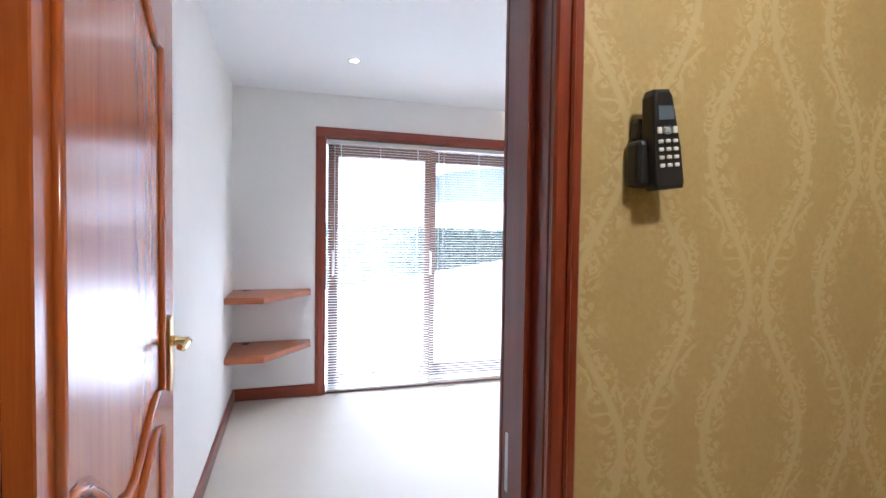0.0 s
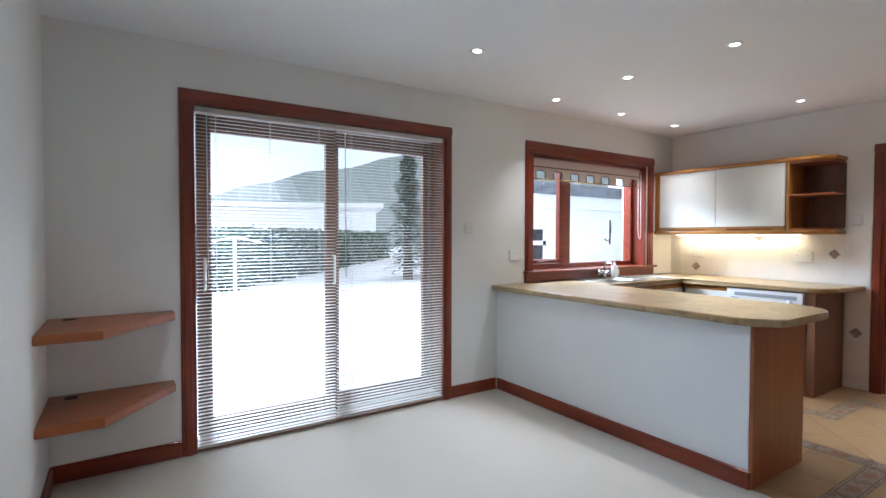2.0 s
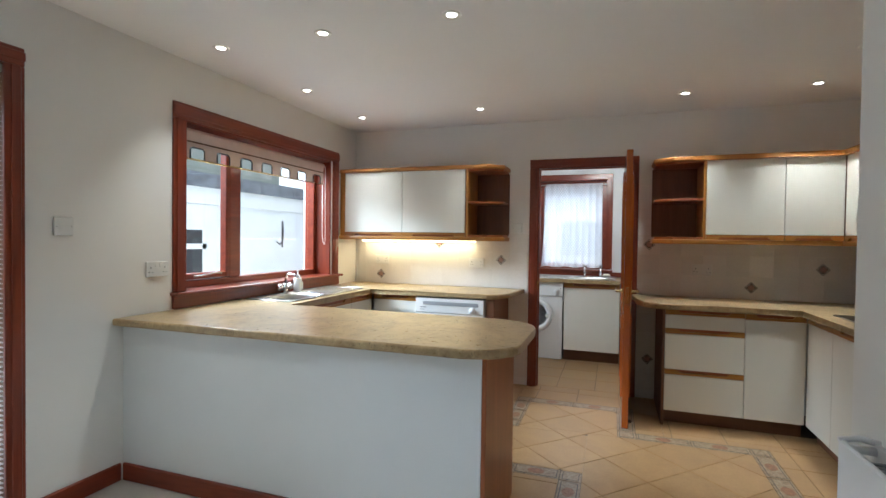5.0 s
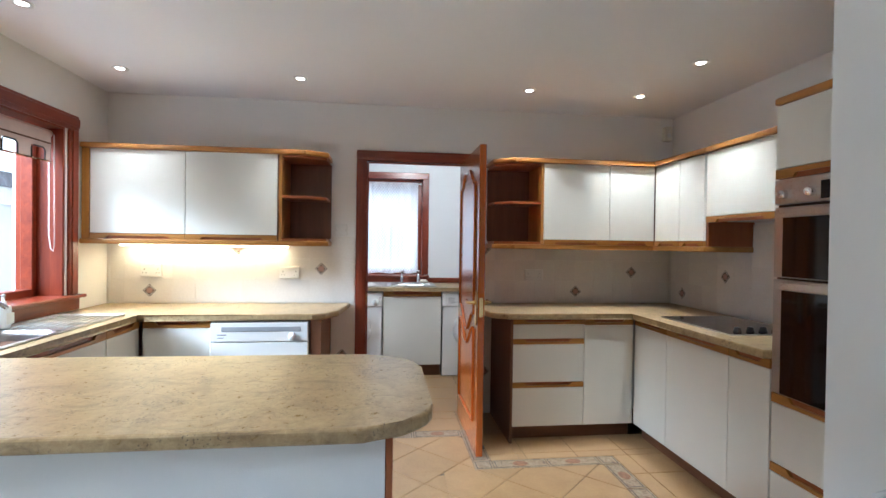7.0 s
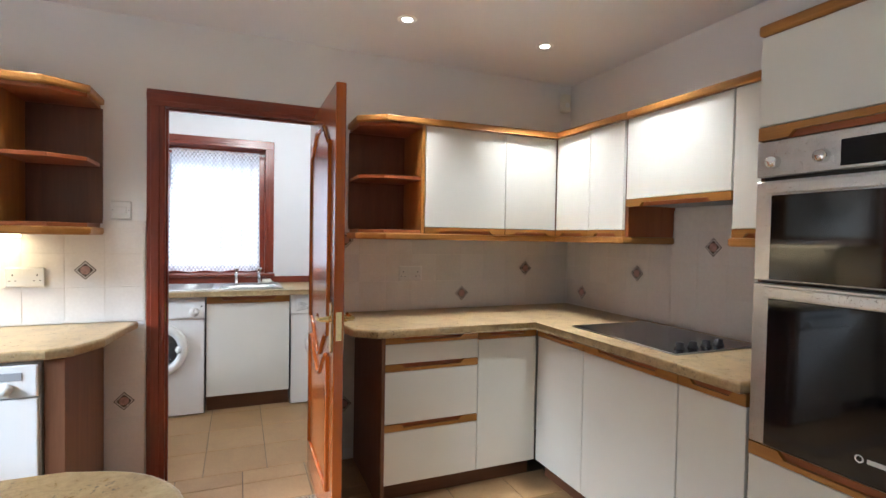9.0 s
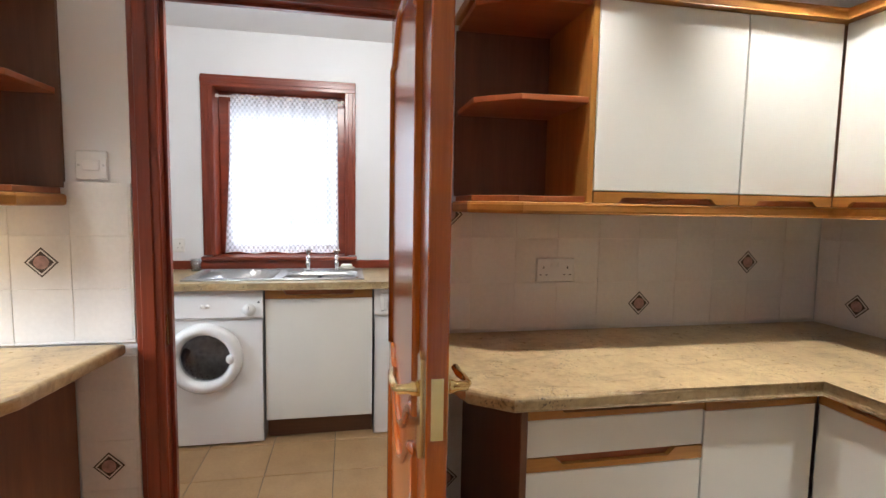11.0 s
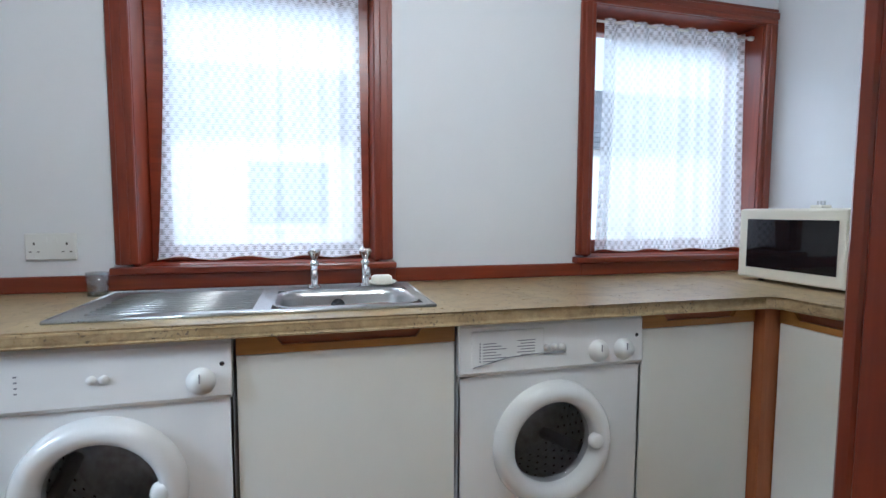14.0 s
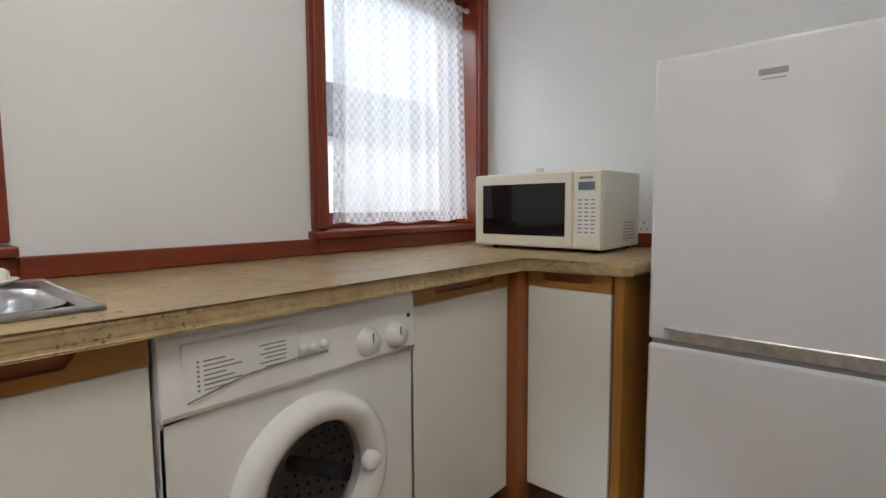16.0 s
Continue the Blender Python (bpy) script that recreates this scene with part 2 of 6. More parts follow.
def wallpaper():
    """Gold paper with a mirrored leaf-and-scroll damask in a half-drop repeat."""
    m, n, l, p = base_mat("gold damask wallpaper")
    v = coords(n, l)
    sep, com = n.new("ShaderNodeSeparateXYZ"), n.new("ShaderNodeCombineXYZ")
    l.new(v, sep.inputs[0])

    def op(kind, a, b, c=0.0):
        o = n.new("ShaderNodeMath")
        o.operation = kind
        for i, q in enumerate((a, b, c)):
            if isinstance(q, float):
                o.inputs[i].default_value = q
            else:
                l.new(q, o.inputs[i])
        return o.outputs[0]
    run = op("ADD", sep.outputs[0], sep.outputs[1])
    half = op("PINGPONG", run, 0.125)
    column = op("MODULO", op("FLOOR", op("DIVIDE", op("ADD", run, 20.125), 0.25), 0.0), 2.0)
    drop = op("MODULO", op("ADD", op("MULTIPLY_ADD", column, 0.24, sep.outputs[2]), 9.0), 0.48)
    l.new(half, com.inputs[0])
    l.new(drop, com.inputs[1])
    bend = op("SINE", op("MULTIPLY", drop, 13.09), 0.0)
    off = op("ABSOLUTE", op("SUBTRACT", half, op("MULTIPLY_ADD", bend, 0.045, 0.062)), 0.0)
    scroll = ramp(n, l, op("MULTIPLY", off, 10.0), [(0.04, (0.9, 0.9, 0.9)), (0.10, (0, 0, 0))])
    near = ramp(n, l, op("MULTIPLY", off, 10.0), [(0.25, (1, 1, 1)), (0.55, (0, 0, 0))])
    leaf = ramp(n, l, noise_tex(n, l, com.outputs[0], 34, 2, 0.5, 2.2), [(0.50, (0, 0, 0)), (0.55, (0.9, 0.9, 0.9))])
    k = mix(n, l, 1.0, near, leaf, "MULTIPLY")
    k = mix(n, l, 1.0, k, scroll, "LIGHTEN")
    g = noise_tex(n, l, v, 120, 2)
    wide = noise_tex(n, l, v, 2.2, 3)
    c = mix(n, l, k, ramp(n, l, g, [(0.3, (0.41, 0.295, 0.105)), (0.7, (0.45, 0.33, 0.125))]), (0.52, 0.405, 0.19))
    c = mix(n, l, 0.12, c, ramp(n, l, wide, [(0.3, (0.36, 0.25, 0.08)), (0.7, (0.52, 0.40, 0.18))]))
    l.new(c, p.inputs["Base Color"])
    l.new(ramp(n, l, k, [(0.0, (0.62,) * 3), (1.0, (0.45,) * 3)]), p.inputs["Roughness"])
    bump(n, l, p, k, 0.2, 0.001)
    return m


def lace():
    m, n, l, p = base_mat("white lace net")
    v = coords(n, l)
    out = n["Material Output"]
    sep = n.new("ShaderNodeSeparateXYZ")
    l.new(v, sep.inputs[0])

    def wave(axis, freq, phase=0.0):
        a = n.new("ShaderNodeMath")
        a.operation = "MULTIPLY_ADD"
        a.inputs[1].default_value, a.inputs[2].default_value = freq * 2 * math.pi, phase
        l.new(sep.outputs[axis], a.inputs[0])
        s = n.new("ShaderNodeMath")
        s.operation = "SINE"
        l.new(a.outputs[0], s.inputs[0])
        return s.outputs[0]

    def op(kind, a, b):
        s = n.new("ShaderNodeMath")
        s.operation = kind
        for i, q in enumerate((a, b)):
            if isinstance(q, float):
                s.inputs[i].default_value = q
            else:
                l.new(q, s.inputs[i])
        return s.outputs[0]
    motif = op("MULTIPLY", wave(1, 34.0), wave(2, 24.0))
    rows = wave(2, 125.0)
    a = op("GREATER_THAN", op("ADD", op("MULTIPLY", motif, 0.75), op("MULTIPLY", rows, 0.45)), -0.15)
    place = n.new("ShaderNodeTexCoord")
    edge = n.new("ShaderNodeSeparateXYZ")
    l.new(place.outputs["Object"], edge.inputs[0])
    side = op("GREATER_THAN", op("ABSOLUTE", op("SUBTRACT", edge.outputs[1], -0.02), 0.0), 0.325)
    ends = op("GREATER_THAN", op("ABSOLUTE", op("SUBTRACT", edge.outputs[2], 0.495), 0.0), 0.445)
    band = op("MAXIMUM", side, ends)
    body = op("ADD", op("MULTIPLY", a, 0.24), 0.63)
    border = op("ADD", op("MULTIPLY", a, 0.46), 0.46)
    cover = op("ADD", op("MULTIPLY", body, op("SUBTRACT", 1.0, band)), op("MULTIPLY", border, band))
    t, d, tr, x, x2 = (n.new(k) for k in ("ShaderNodeBsdfTransparent", "ShaderNodeBsdfDiffuse", "ShaderNodeBsdfTranslucent", "ShaderNodeMixShader", "ShaderNodeMixShader"))
    d.inputs[0].default_value = tr.inputs[0].default_value = (0.86, 0.88, 0.93, 1)
    x2.inputs[0].default_value = 0.5
    l.new(d.outputs[0], x2.inputs[1])
    l.new(tr.outputs[0], x2.inputs[2])
    l.new(cover, x.inputs[0])
    l.new(t.outputs[0], x.inputs[1])
    l.new(x2.outputs[0], x.inputs[2])
    l.new(x.outputs[0], out.inputs[0])
    n.remove(p)
    return m


M["carpet"], M["top"], M["wallpaper"], M["lace"] = carpet(), worktop(), wallpaper(), lace()
M["tile"] = floor_tile("warm beige floor tile", (0.35, 0.205, 0.085), (0.48, 0.315, 0.155))
M["wtile"] = floor_tile("glazed cream wall tile", (0.77, 0.74, 0.69), (0.82, 0.80, 0.755))
for nd in M["wtile"].node_tree.nodes:
    if nd.type == "BSDF_PRINCIPLED":
        nd.inputs["Coat Weight"].default_value = 0.5
M["btile"] = border_tile()

# ---- mesh helpers ----
ORIGIN = {}


def add_box(bm, x0, y0, z0, x1, y1, z1, bevel=0.0, seg=1):
    vs = [bm.verts.new((x, y, z)) for x in sorted((x0, x1)) for y in sorted((y0, y1)) for z in sorted((z0, z1))]
    fs = [bm.faces.new([vs[i] for i in q]) for q in ((0, 1, 3, 2), (4, 6, 7, 5), (0, 4, 5, 1), (2, 3, 7, 6), (0, 2, 6, 4), (1, 5, 7, 3))]
    if bevel:
        edges = list({e for f in fs for e in f.edges})
        bmesh.ops.bevel(bm, geom=edges, offset=bevel, segments=seg, affect="EDGES", profile=0.5)
    return bm


def box(x0, y0, z0, x1, y1, z1, bevel=0.0, seg=1):
    return add_box(bmesh.new(), x0, y0, z0, x1, y1, z1, bevel, seg)


def boxes(*rows, bevel=0.0):
    bm = bmesh.new()
    for r in rows:
        add_box(bm, *r, bevel=bevel)
    return bm


def prism(pts, z0, z1, bevel=0.0, seg=2, plane="xy", bm=None):
    """An outline raised from z0 to z1; plane names the two axes of the outline."""
    own = bm or bmesh.new()
    def at(a, b, c):
        return {"xy": (a, b, c), "xz": (a, c, b), "yz": (c, a, b)}[plane]
    lo = [own.verts.new(at(a, b, z0)) for a, b in pts]
    hi = [own.verts.new(at(a, b, z1)) for a, b in pts]
    k = len(pts)
    top = own.faces.new(hi)
    bot = own.faces.new(lo[::-1])
    for i in range(k):
        own.faces.new((lo[i], lo[(i + 1) % k], hi[(i + 1) % k], hi[i]))
    if bevel:
        bmesh.ops.bevel(own, geom=list(set(top.edges) | set(bot.edges)), offset=bevel, segments=seg, affect="EDGES", profile=0.5)
    bmesh.ops.recalc_face_normals(own, faces=own.faces)
    return own


def lathe(profile, centre, axis=(0, 0, 1), seg=24, bm=None):
    """Turns (radius, height) pairs about an axis through centre."""
    own = bm or bmesh.new()
    turn = Vector(axis).to_track_quat("Z", "Y").to_matrix()
    rings = []
    for r, h in profile:
        if r < 1e-6:
            rings.append([own.verts.new(turn @ Vector((0, 0, h)) + Vector(centre))])
        else:
            rings.append([own.verts.new(turn @ Vector((r * math.cos(2 * math.pi * i / seg), r * math.sin(2 * math.pi * i / seg), h)) + Vector(centre)) for i in range(seg)])
    for a, b in zip(rings, rings[1:]):
        for i in range(seg):
            j = (i + 1) % seg
            if len(a) == 1 and len(b) == 1:
                continue
            if len(a) == 1:
                f = own.faces.new((a[0], b[i], b[j]))
            elif len(b) == 1:
                f = own.faces.new((a[i], b[0], a[j]))
            else:
                f = own.faces.new((a[i], b[i], b[j], a[j]))
            f.smooth = True
    bmesh.ops.recalc_face_normals(own, faces=own.faces)
    return own


def tube(points, radius, closed=False, seg=8, bm=None, flat=1.0):
    """A round rod along a line of points."""
    own = bm or bmesh.new()
    P = [Vector(p) for p in points]
    k = len(P)
    rings = []
    for i, p in enumerate(P):
        a = P[(i - 1) % k] if closed or i else p
        b = P[(i + 1) % k] if closed or i < k - 1 else p
        d = (b - a).normalized()
        ref = Vector((0, 0, 1)) if abs(d.z) < 0.9 else Vector((1, 0, 0))
        u = d.cross(ref).normalized()
        w = u.cross(d)
        rings.append([own.verts.new(p + radius * (math.cos(2 * math.pi * s / seg) * u + math.sin(2 * math.pi * s / seg) * w * flat)) for s in range(seg)])
    pairs = list(zip(rings, rings[1:])) + ([(rings[-1], rings[0])] if closed else [])
    for a, b in pairs:
        for s in range(seg):
            f = own.faces.new((a[s], a[(s + 1) % seg], b[(s + 1) % seg], b[s]))
            f.smooth = True
    if not closed:
        own.faces.new(rings[0][::-1]), own.faces.new(rings[-1])
    bmesh.ops.recalc_face_normals(own, faces=own.faces)
    return own


def mesh_of(name, bm, material, origin=(0, 0, 0)):
    bmesh.ops.translate(bm, vec=-Vector(origin), verts=bm.verts)
    me = bpy.data.meshes.new(name)
    bm.to_mesh(me)
    bm.free()
    me.materials.append(M[material] if isinstance(material, str) else material)
    return me


def thing(name, at, label, category, group=""):
    ob = new(name)
    ob.empty_display_size = 0.05
    ob.location = at
    ORIGIN[ob.name] = tuple(at)
    return tagged(ob, label, category, group)


def part(name, bm, material, parent, label=""):
    """One mesh under a thing or a part, built in world places."""
    o = ORIGIN[parent.name]
    ob = new(name, mesh_of(name, bm, material, o))
    ob.parent = parent
    ORIGIN[ob.name] = o
    return tagged(ob, label)


def solo(name, bm, material, label, category, group="", at=None):
    """A thing that is one mesh."""
    at = at or (0, 0, 0)
    ob = new(name, mesh_of(name, bm, material, at))
    ob.location = at
    ORIGIN[ob.name] = at
    return tagged(ob, label, category, group)


def setting(name, bm, material, label=""):
    ob = new(name, mesh_of(name, bm, material))
    ORIGIN[ob.name] = (0, 0, 0)
    return tagged(ob, label, kind="structure")


def wall(name, axis, t0, t1, u0, u1, z0, z1, holes, material, label=""):
    """A wall of thickness t0..t1 on axis 'x' or 'y', running u0..u1, with holes (u0, u1, z0, z1)."""
    us = sorted({u0, u1, *[v for h in holes for v in h[:2]]})
    zs = sorted({z0, z1, *[v for h in holes for v in h[2:]]})
    solid = {}
    for i in range(len(us) - 1):
        for j in range(len(zs) - 1):
            cu, cz = (us[i] + us[i + 1]) / 2, (zs[j] + zs[j + 1]) / 2
            solid[i, j] = not any(h[0] < cu < h[1] and h[2] < cz < h[3] for h in holes)
    bm = bmesh.new()
    def q(*pts):
        bm.faces.new([bm.verts.new((t, u, z) if axis == "x" else (u, t, z)) for t, u, z in pts])
    for (i, j), s in solid.items():
        if not s:
            continue
        a, b, c, d = us[i], us[i + 1], zs[j], zs[j + 1]
        q((t0, a, c), (t0, b, c), (t0, b, d), (t0, a, d))
        q((t1, a, c), (t1, b, c), (t1, b, d), (t1, a, d))
        for di, dj, p1, p2 in ((-1, 0, (a, c), (a, d)), (1, 0, (b, c), (b, d)), (0, -1, (a, c), (b, c)), (0, 1, (a, d), (b, d))):
            if not solid.get((i + di, j + dj), False):
                q((t0, *p1), (t0, *p2), (t1, *p2), (t1, *p1))
    bmesh.ops.remove_doubles(bm, verts=bm.verts, dist=1e-5)
    bmesh.ops.recalc_face_normals(bm, faces=bm.faces)
    return setting(name, bm, material, label)


# ---- shell ----
CEIL = 2.385
wall("wall_north", "y", 4.53, 4.83, -0.4, 5.50, 0, CEIL, [(0.565, 2.385, 0.0, 2.06), (3.24, 4.91, 0.95, 2.03)], "paint", "cream painted wall with patio door and window")
wall("wall_west", "x", -0.35, -0.10, 1.335, 4.53, 0, CEIL, [], "paint", "cream painted side wall")
wall("wall_hall", "y", 1.24, 1.335, -0.35, 2.80, 0, CEIL, [(-0.10, 0.70, 0.0, 2.02)], "paint", "cream painted wall beside the door")
wall("wall_hall_papered", "y", 1.17, 1.24, -1.2, 2.80, 0, CEIL, [(-0.10, 0.70, 0.0, 2.02)], "wallpaper", "gold damask papered hall wall")
wall("wall_kitchen_west", "x", 2.65, 2.80, 0.2, 1.17, 0, CEIL, [], "paint", "cream painted wall end")
wall("wall_south", "y", 0.0, 0.20, 2.65, 7.40, 0, CEIL, [], "paint", "cream painted kitchen wall")
wall("wall_east", "x", 5.38, 5.405, 0.2, 4.53, 0, CEIL, [(1.916, 2.704, 0.0, 1.975)], "paint", "cream painted kitchen end wall with doorway")
wall("wall_utility_west", "x", 5.405, 5.43, 0.2, 4.0, 0, CEIL, [(1.916, 2.704, 0.0, 1.975)], "upaint", "pale utility wall with doorway")
wall("wall_utility_window", "x", 7.035, 7.30, 0.20, 4.2, 0, CEIL, [(2.10, 2.965, 0.955, 2.07), (0.29, 1.23, 0.955, 2.07)], "upaint", "pale grey utility wall with two windows")
wall("wall_utility_north", "y", 4.0, 4.2, 5.43, 7.035, 0, CEIL, [(5.70, 6.04, 0.98, 1.75)], "upaint", "pale grey utility wall with a small window")
setting("wall_utility_south", box(5.43, 0.20, 0, 7.035, 0.238, CEIL), "upaint", "pale grey utility wall")
wall("wall_hall_west", "x", -1.3, -1.2, -1.2, 1.17, 0, CEIL, [], "wallpaper", "gold damask papered hall wall")
wall("wall_hall_south", "y", -1.3, -1.2, -1.3, 2.8, 0, CEIL, [], "wallpaper", "gold damask papered hall wall")
wall("wall_hall_east", "x", 2.60, 2.65, -1.2, 1.17, 0, CEIL, [], "wallpaper", "gold damask papered hall wall")
setting("ceiling", box(-1.3, -1.3, CEIL, 7.4, 4.9, CEIL + 0.15), "ceil", "smooth white painted ceiling")
setting("floor_slab", box(-1.3, -1.3, -0.2, 7.4, 4.83, -0.012), "grout", "screed under the floor")
setting("floor_carpet", boxes((-1.3, -1.3, -0.011, 2.65, 1.315, 0), (-0.12, 1.315, -0.011, 2.875, 4.53, 0), (0.586, 4.53, -0.011, 2.364, 4.70, 0)), "carpet", "short-pile cream fitted carpet")

# skirting boards
def skirting(name, x0, y0, x1, y1, axis):
    bm = box(x0, y0, 0.0, x1, y1, 0.095, 0.006)
    return setting(name, bm, "red_" + axis, "stained mahogany skirting board")


skirting("baseboard_north_1", -0.10, 4.512, 0.505, 4.53, "x")
skirting("baseboard_north_2", 2.39, 4.512, 2.842, 4.53, "x")
skirting("baseboard_west", -0.10, 1.335, -0.082, 4.512, "y")
skirting("baseboard_peninsula", 2.842, 2.53, 2.860, 4.512, "y")
skirting("baseboard_south", 0.76, 1.335, 2.80, 1.353, "x")


# ---- frames and architraves ----
def architrave(name, axis, face, out, u0, u1, z0, z1, w, sides="ltr"):
    """Moulded boards round an opening, standing out from the wall face; the opening is u0..u1, z0..z1."""
    t = thing(name, (face, u0, z0) if axis == "x" else (u0, face, z0), "mahogany stained moulded architrave round the opening", "architrave")
    tagged(t, kind="structure")
    def board(nm, a, b, c, d, g):
        def slab(k0, k1, e):
            if axis == "x":
                return (face + k0 * out, a + e[0], c + e[1], face + k1 * out, b - e[2], d - e[3])
            return (a + e[0], face + k0 * out, c + e[1], b - e[2], face + k1 * out, d - e[3])
        bm = bmesh.new()
        add_box(bm, *slab(0, 0.017, (0, 0, 0, 0)), bevel=0.004)
        i = 0.022
        e = {"l": (i * 0.8, 0, i, 0), "r": (i, 0, i * 0.8, 0), "t": (0, i, 0, i * 0.8), "b": (0, i, 0, i)}[nm[0]]
        add_box(bm, *slab(0.017, 0.024, e), bevel=0.003)
        part({"l": "jamb_board", "r": "jamb_board", "t": "head_board", "b": "base_board"}[nm[0]], bm, "red_" + g, t)
    g = "y" if axis == "x" else "x"
    if "l" in sides:
        board("left", u0 - w, u0, z0, z1, "z")
    if "r" in sides:
        board("right", u1, u1 + w, z0, z1, "z")
    if "t" in sides:
        board("top", u0 - w, u1 + w, z1, z1 + w, g)
    if "b" in sides:
        board("bottom", u0 - w, u1 + w, z0 - w, z0, g)
    return t


architrave("architrave_hall", "y", 1.17, -1, -0.075, 0.676, 0, 1.995, 0.046)
architrave("architrave_dining", "y", 1.315, 1, -0.075, 0.676, 0, 1.995, 0.06)
architrave("architrave_patio", "y", 4.53, -1, 0.585, 2.31, 0, 2.045, 0.08)
architrave("architrave_kitchen_window", "y", 4.53, -1, 3.262, 4.925, 0.975, 2.02, 0.095, "ltr")
architrave("architrave_utility", "x", 5.38, -1, 1.935, 2.685, 0, 1.955, 0.08)
architrave("architrave_utility_inner", "x", 5.43, 1, 1.935, 2.685, 0, 1.955, 0.08)
architrave("architrave_utility_window_1", "x", 7.035, -1, 2.13, 2.935, 0.985, 2.04, 0.07)
architrave("architrave_utility_window_2", "x", 7.035, -1, 0.32, 1.20, 0.985, 2.04, 0.07)


def lining(name, axis, a0, a1, u0, u1, z1, w, z0=0.0, sill=False, material="red_z"):
    """Board lining inside an opening."""
    rows = [(u0 - w, u0, z0, z1), (u1, u1 + w, z0, z1), (u0 - w, u1 + w, z1, z1 + w)]
    if sill:
        rows.append((u0 - w, u1 + w, z0 - w, z0))
    bm = bmesh.new()
    for a, b, c, d in rows:
        add_box(bm, *((a0, a, c, a1, b, d) if axis == "x" else (a, a0, c, b, a1, d)), bevel=0.002)
    return setting(name, bm, material, "stained timber lining boards")


lining("door_frame_hall", "y", 1.169, 1.316, -0.075, 0.676, 1.995, 0.024)
setting("door_stop_hall", boxes((0.664, 1.215, 0, 0.6755, 1.265, 1.99), (-0.0745, 1.215, 1.983, 0.664, 1.265, 1.9945)), "red_z", "mahogany door stop")
lining("door_frame_utility", "x", 5.379, 5.431, 1.935, 2.685, 1.955, 0.019)
setting("door_stop_utility", boxes((5.404, 2.673, 0, 5.425, 2.6845, 1.95), (5.404, 1.936, 1.943, 5.425, 2.673, 1.9545)), "red_z", "mahogany door stop")
lining("patio_frame_lining", "y", 4.532, 4.828, 0.585, 2.365, 2.04, 0.019, material="brown_z")
lining("kitchen_window_lining", "y", 4.532, 4.80, 3.262, 4.89, 2.01, 0.019, 0.972, True)
for i, (a, b) in enumerate(((2.13, 2.935), (0.32, 1.20))):
    lining("utility_window_lining_%d" % (i + 1), "x", 7.037, 7.28, a, b, 2.04, 0.019, 0.98, True)


# ---- patio door and its blinds ----
def patio_door():
    d = thing("patio_door", (1.45, 4.74, 0), "sliding patio door with brown frames and clear glass", "door")
    tagged(d, kind="structure")
    for x0, x1, y in ((0.615, 1.53, 4.715), (1.475, 2.365, 4.768)):
        sash = part("sash", boxes((x0, y, 0.02, x0 + 0.085, y + 0.045, 2.03), (x1 - 0.085, y, 0.02, x1, y + 0.045, 2.03), (x0 + 0.085, y, 1.93, x1 - 0.085, y + 0.045, 2.03), (x0 + 0.085, y, 0.02, x1 - 0.085, y + 0.045, 0.13), bevel=0.004), "brown_z", d, "dark stained sliding sash")
        pane = part("pane", box(x0 + 0.08, y + 0.018, 0.12, x1 - 0.08, y + 0.026, 1.94), "glass", sash, "clear glass pane")
        pane.visible_shadow = False
    part("sill_board", box(0.587, 4.531, 0.001, 2.363, 4.699, 0.014, 0.003), "brown_x", d, "dark stained sill board")
    part("threshold", box(0.587, 4.70, 0.0, 2.363, 4.83, 0.02, 0.003), "steel", d, "aluminium threshold")
    for x in (0.655, 1.495):
        part("handle", tube([(x, 4.715, 0.94), (x, 4.685, 0.94), (x, 4.68, 1.04), (x, 4.685, 1.14), (x, 4.715, 1.14)], 0.009), "white", d, "pale pull handle")


patio_door()


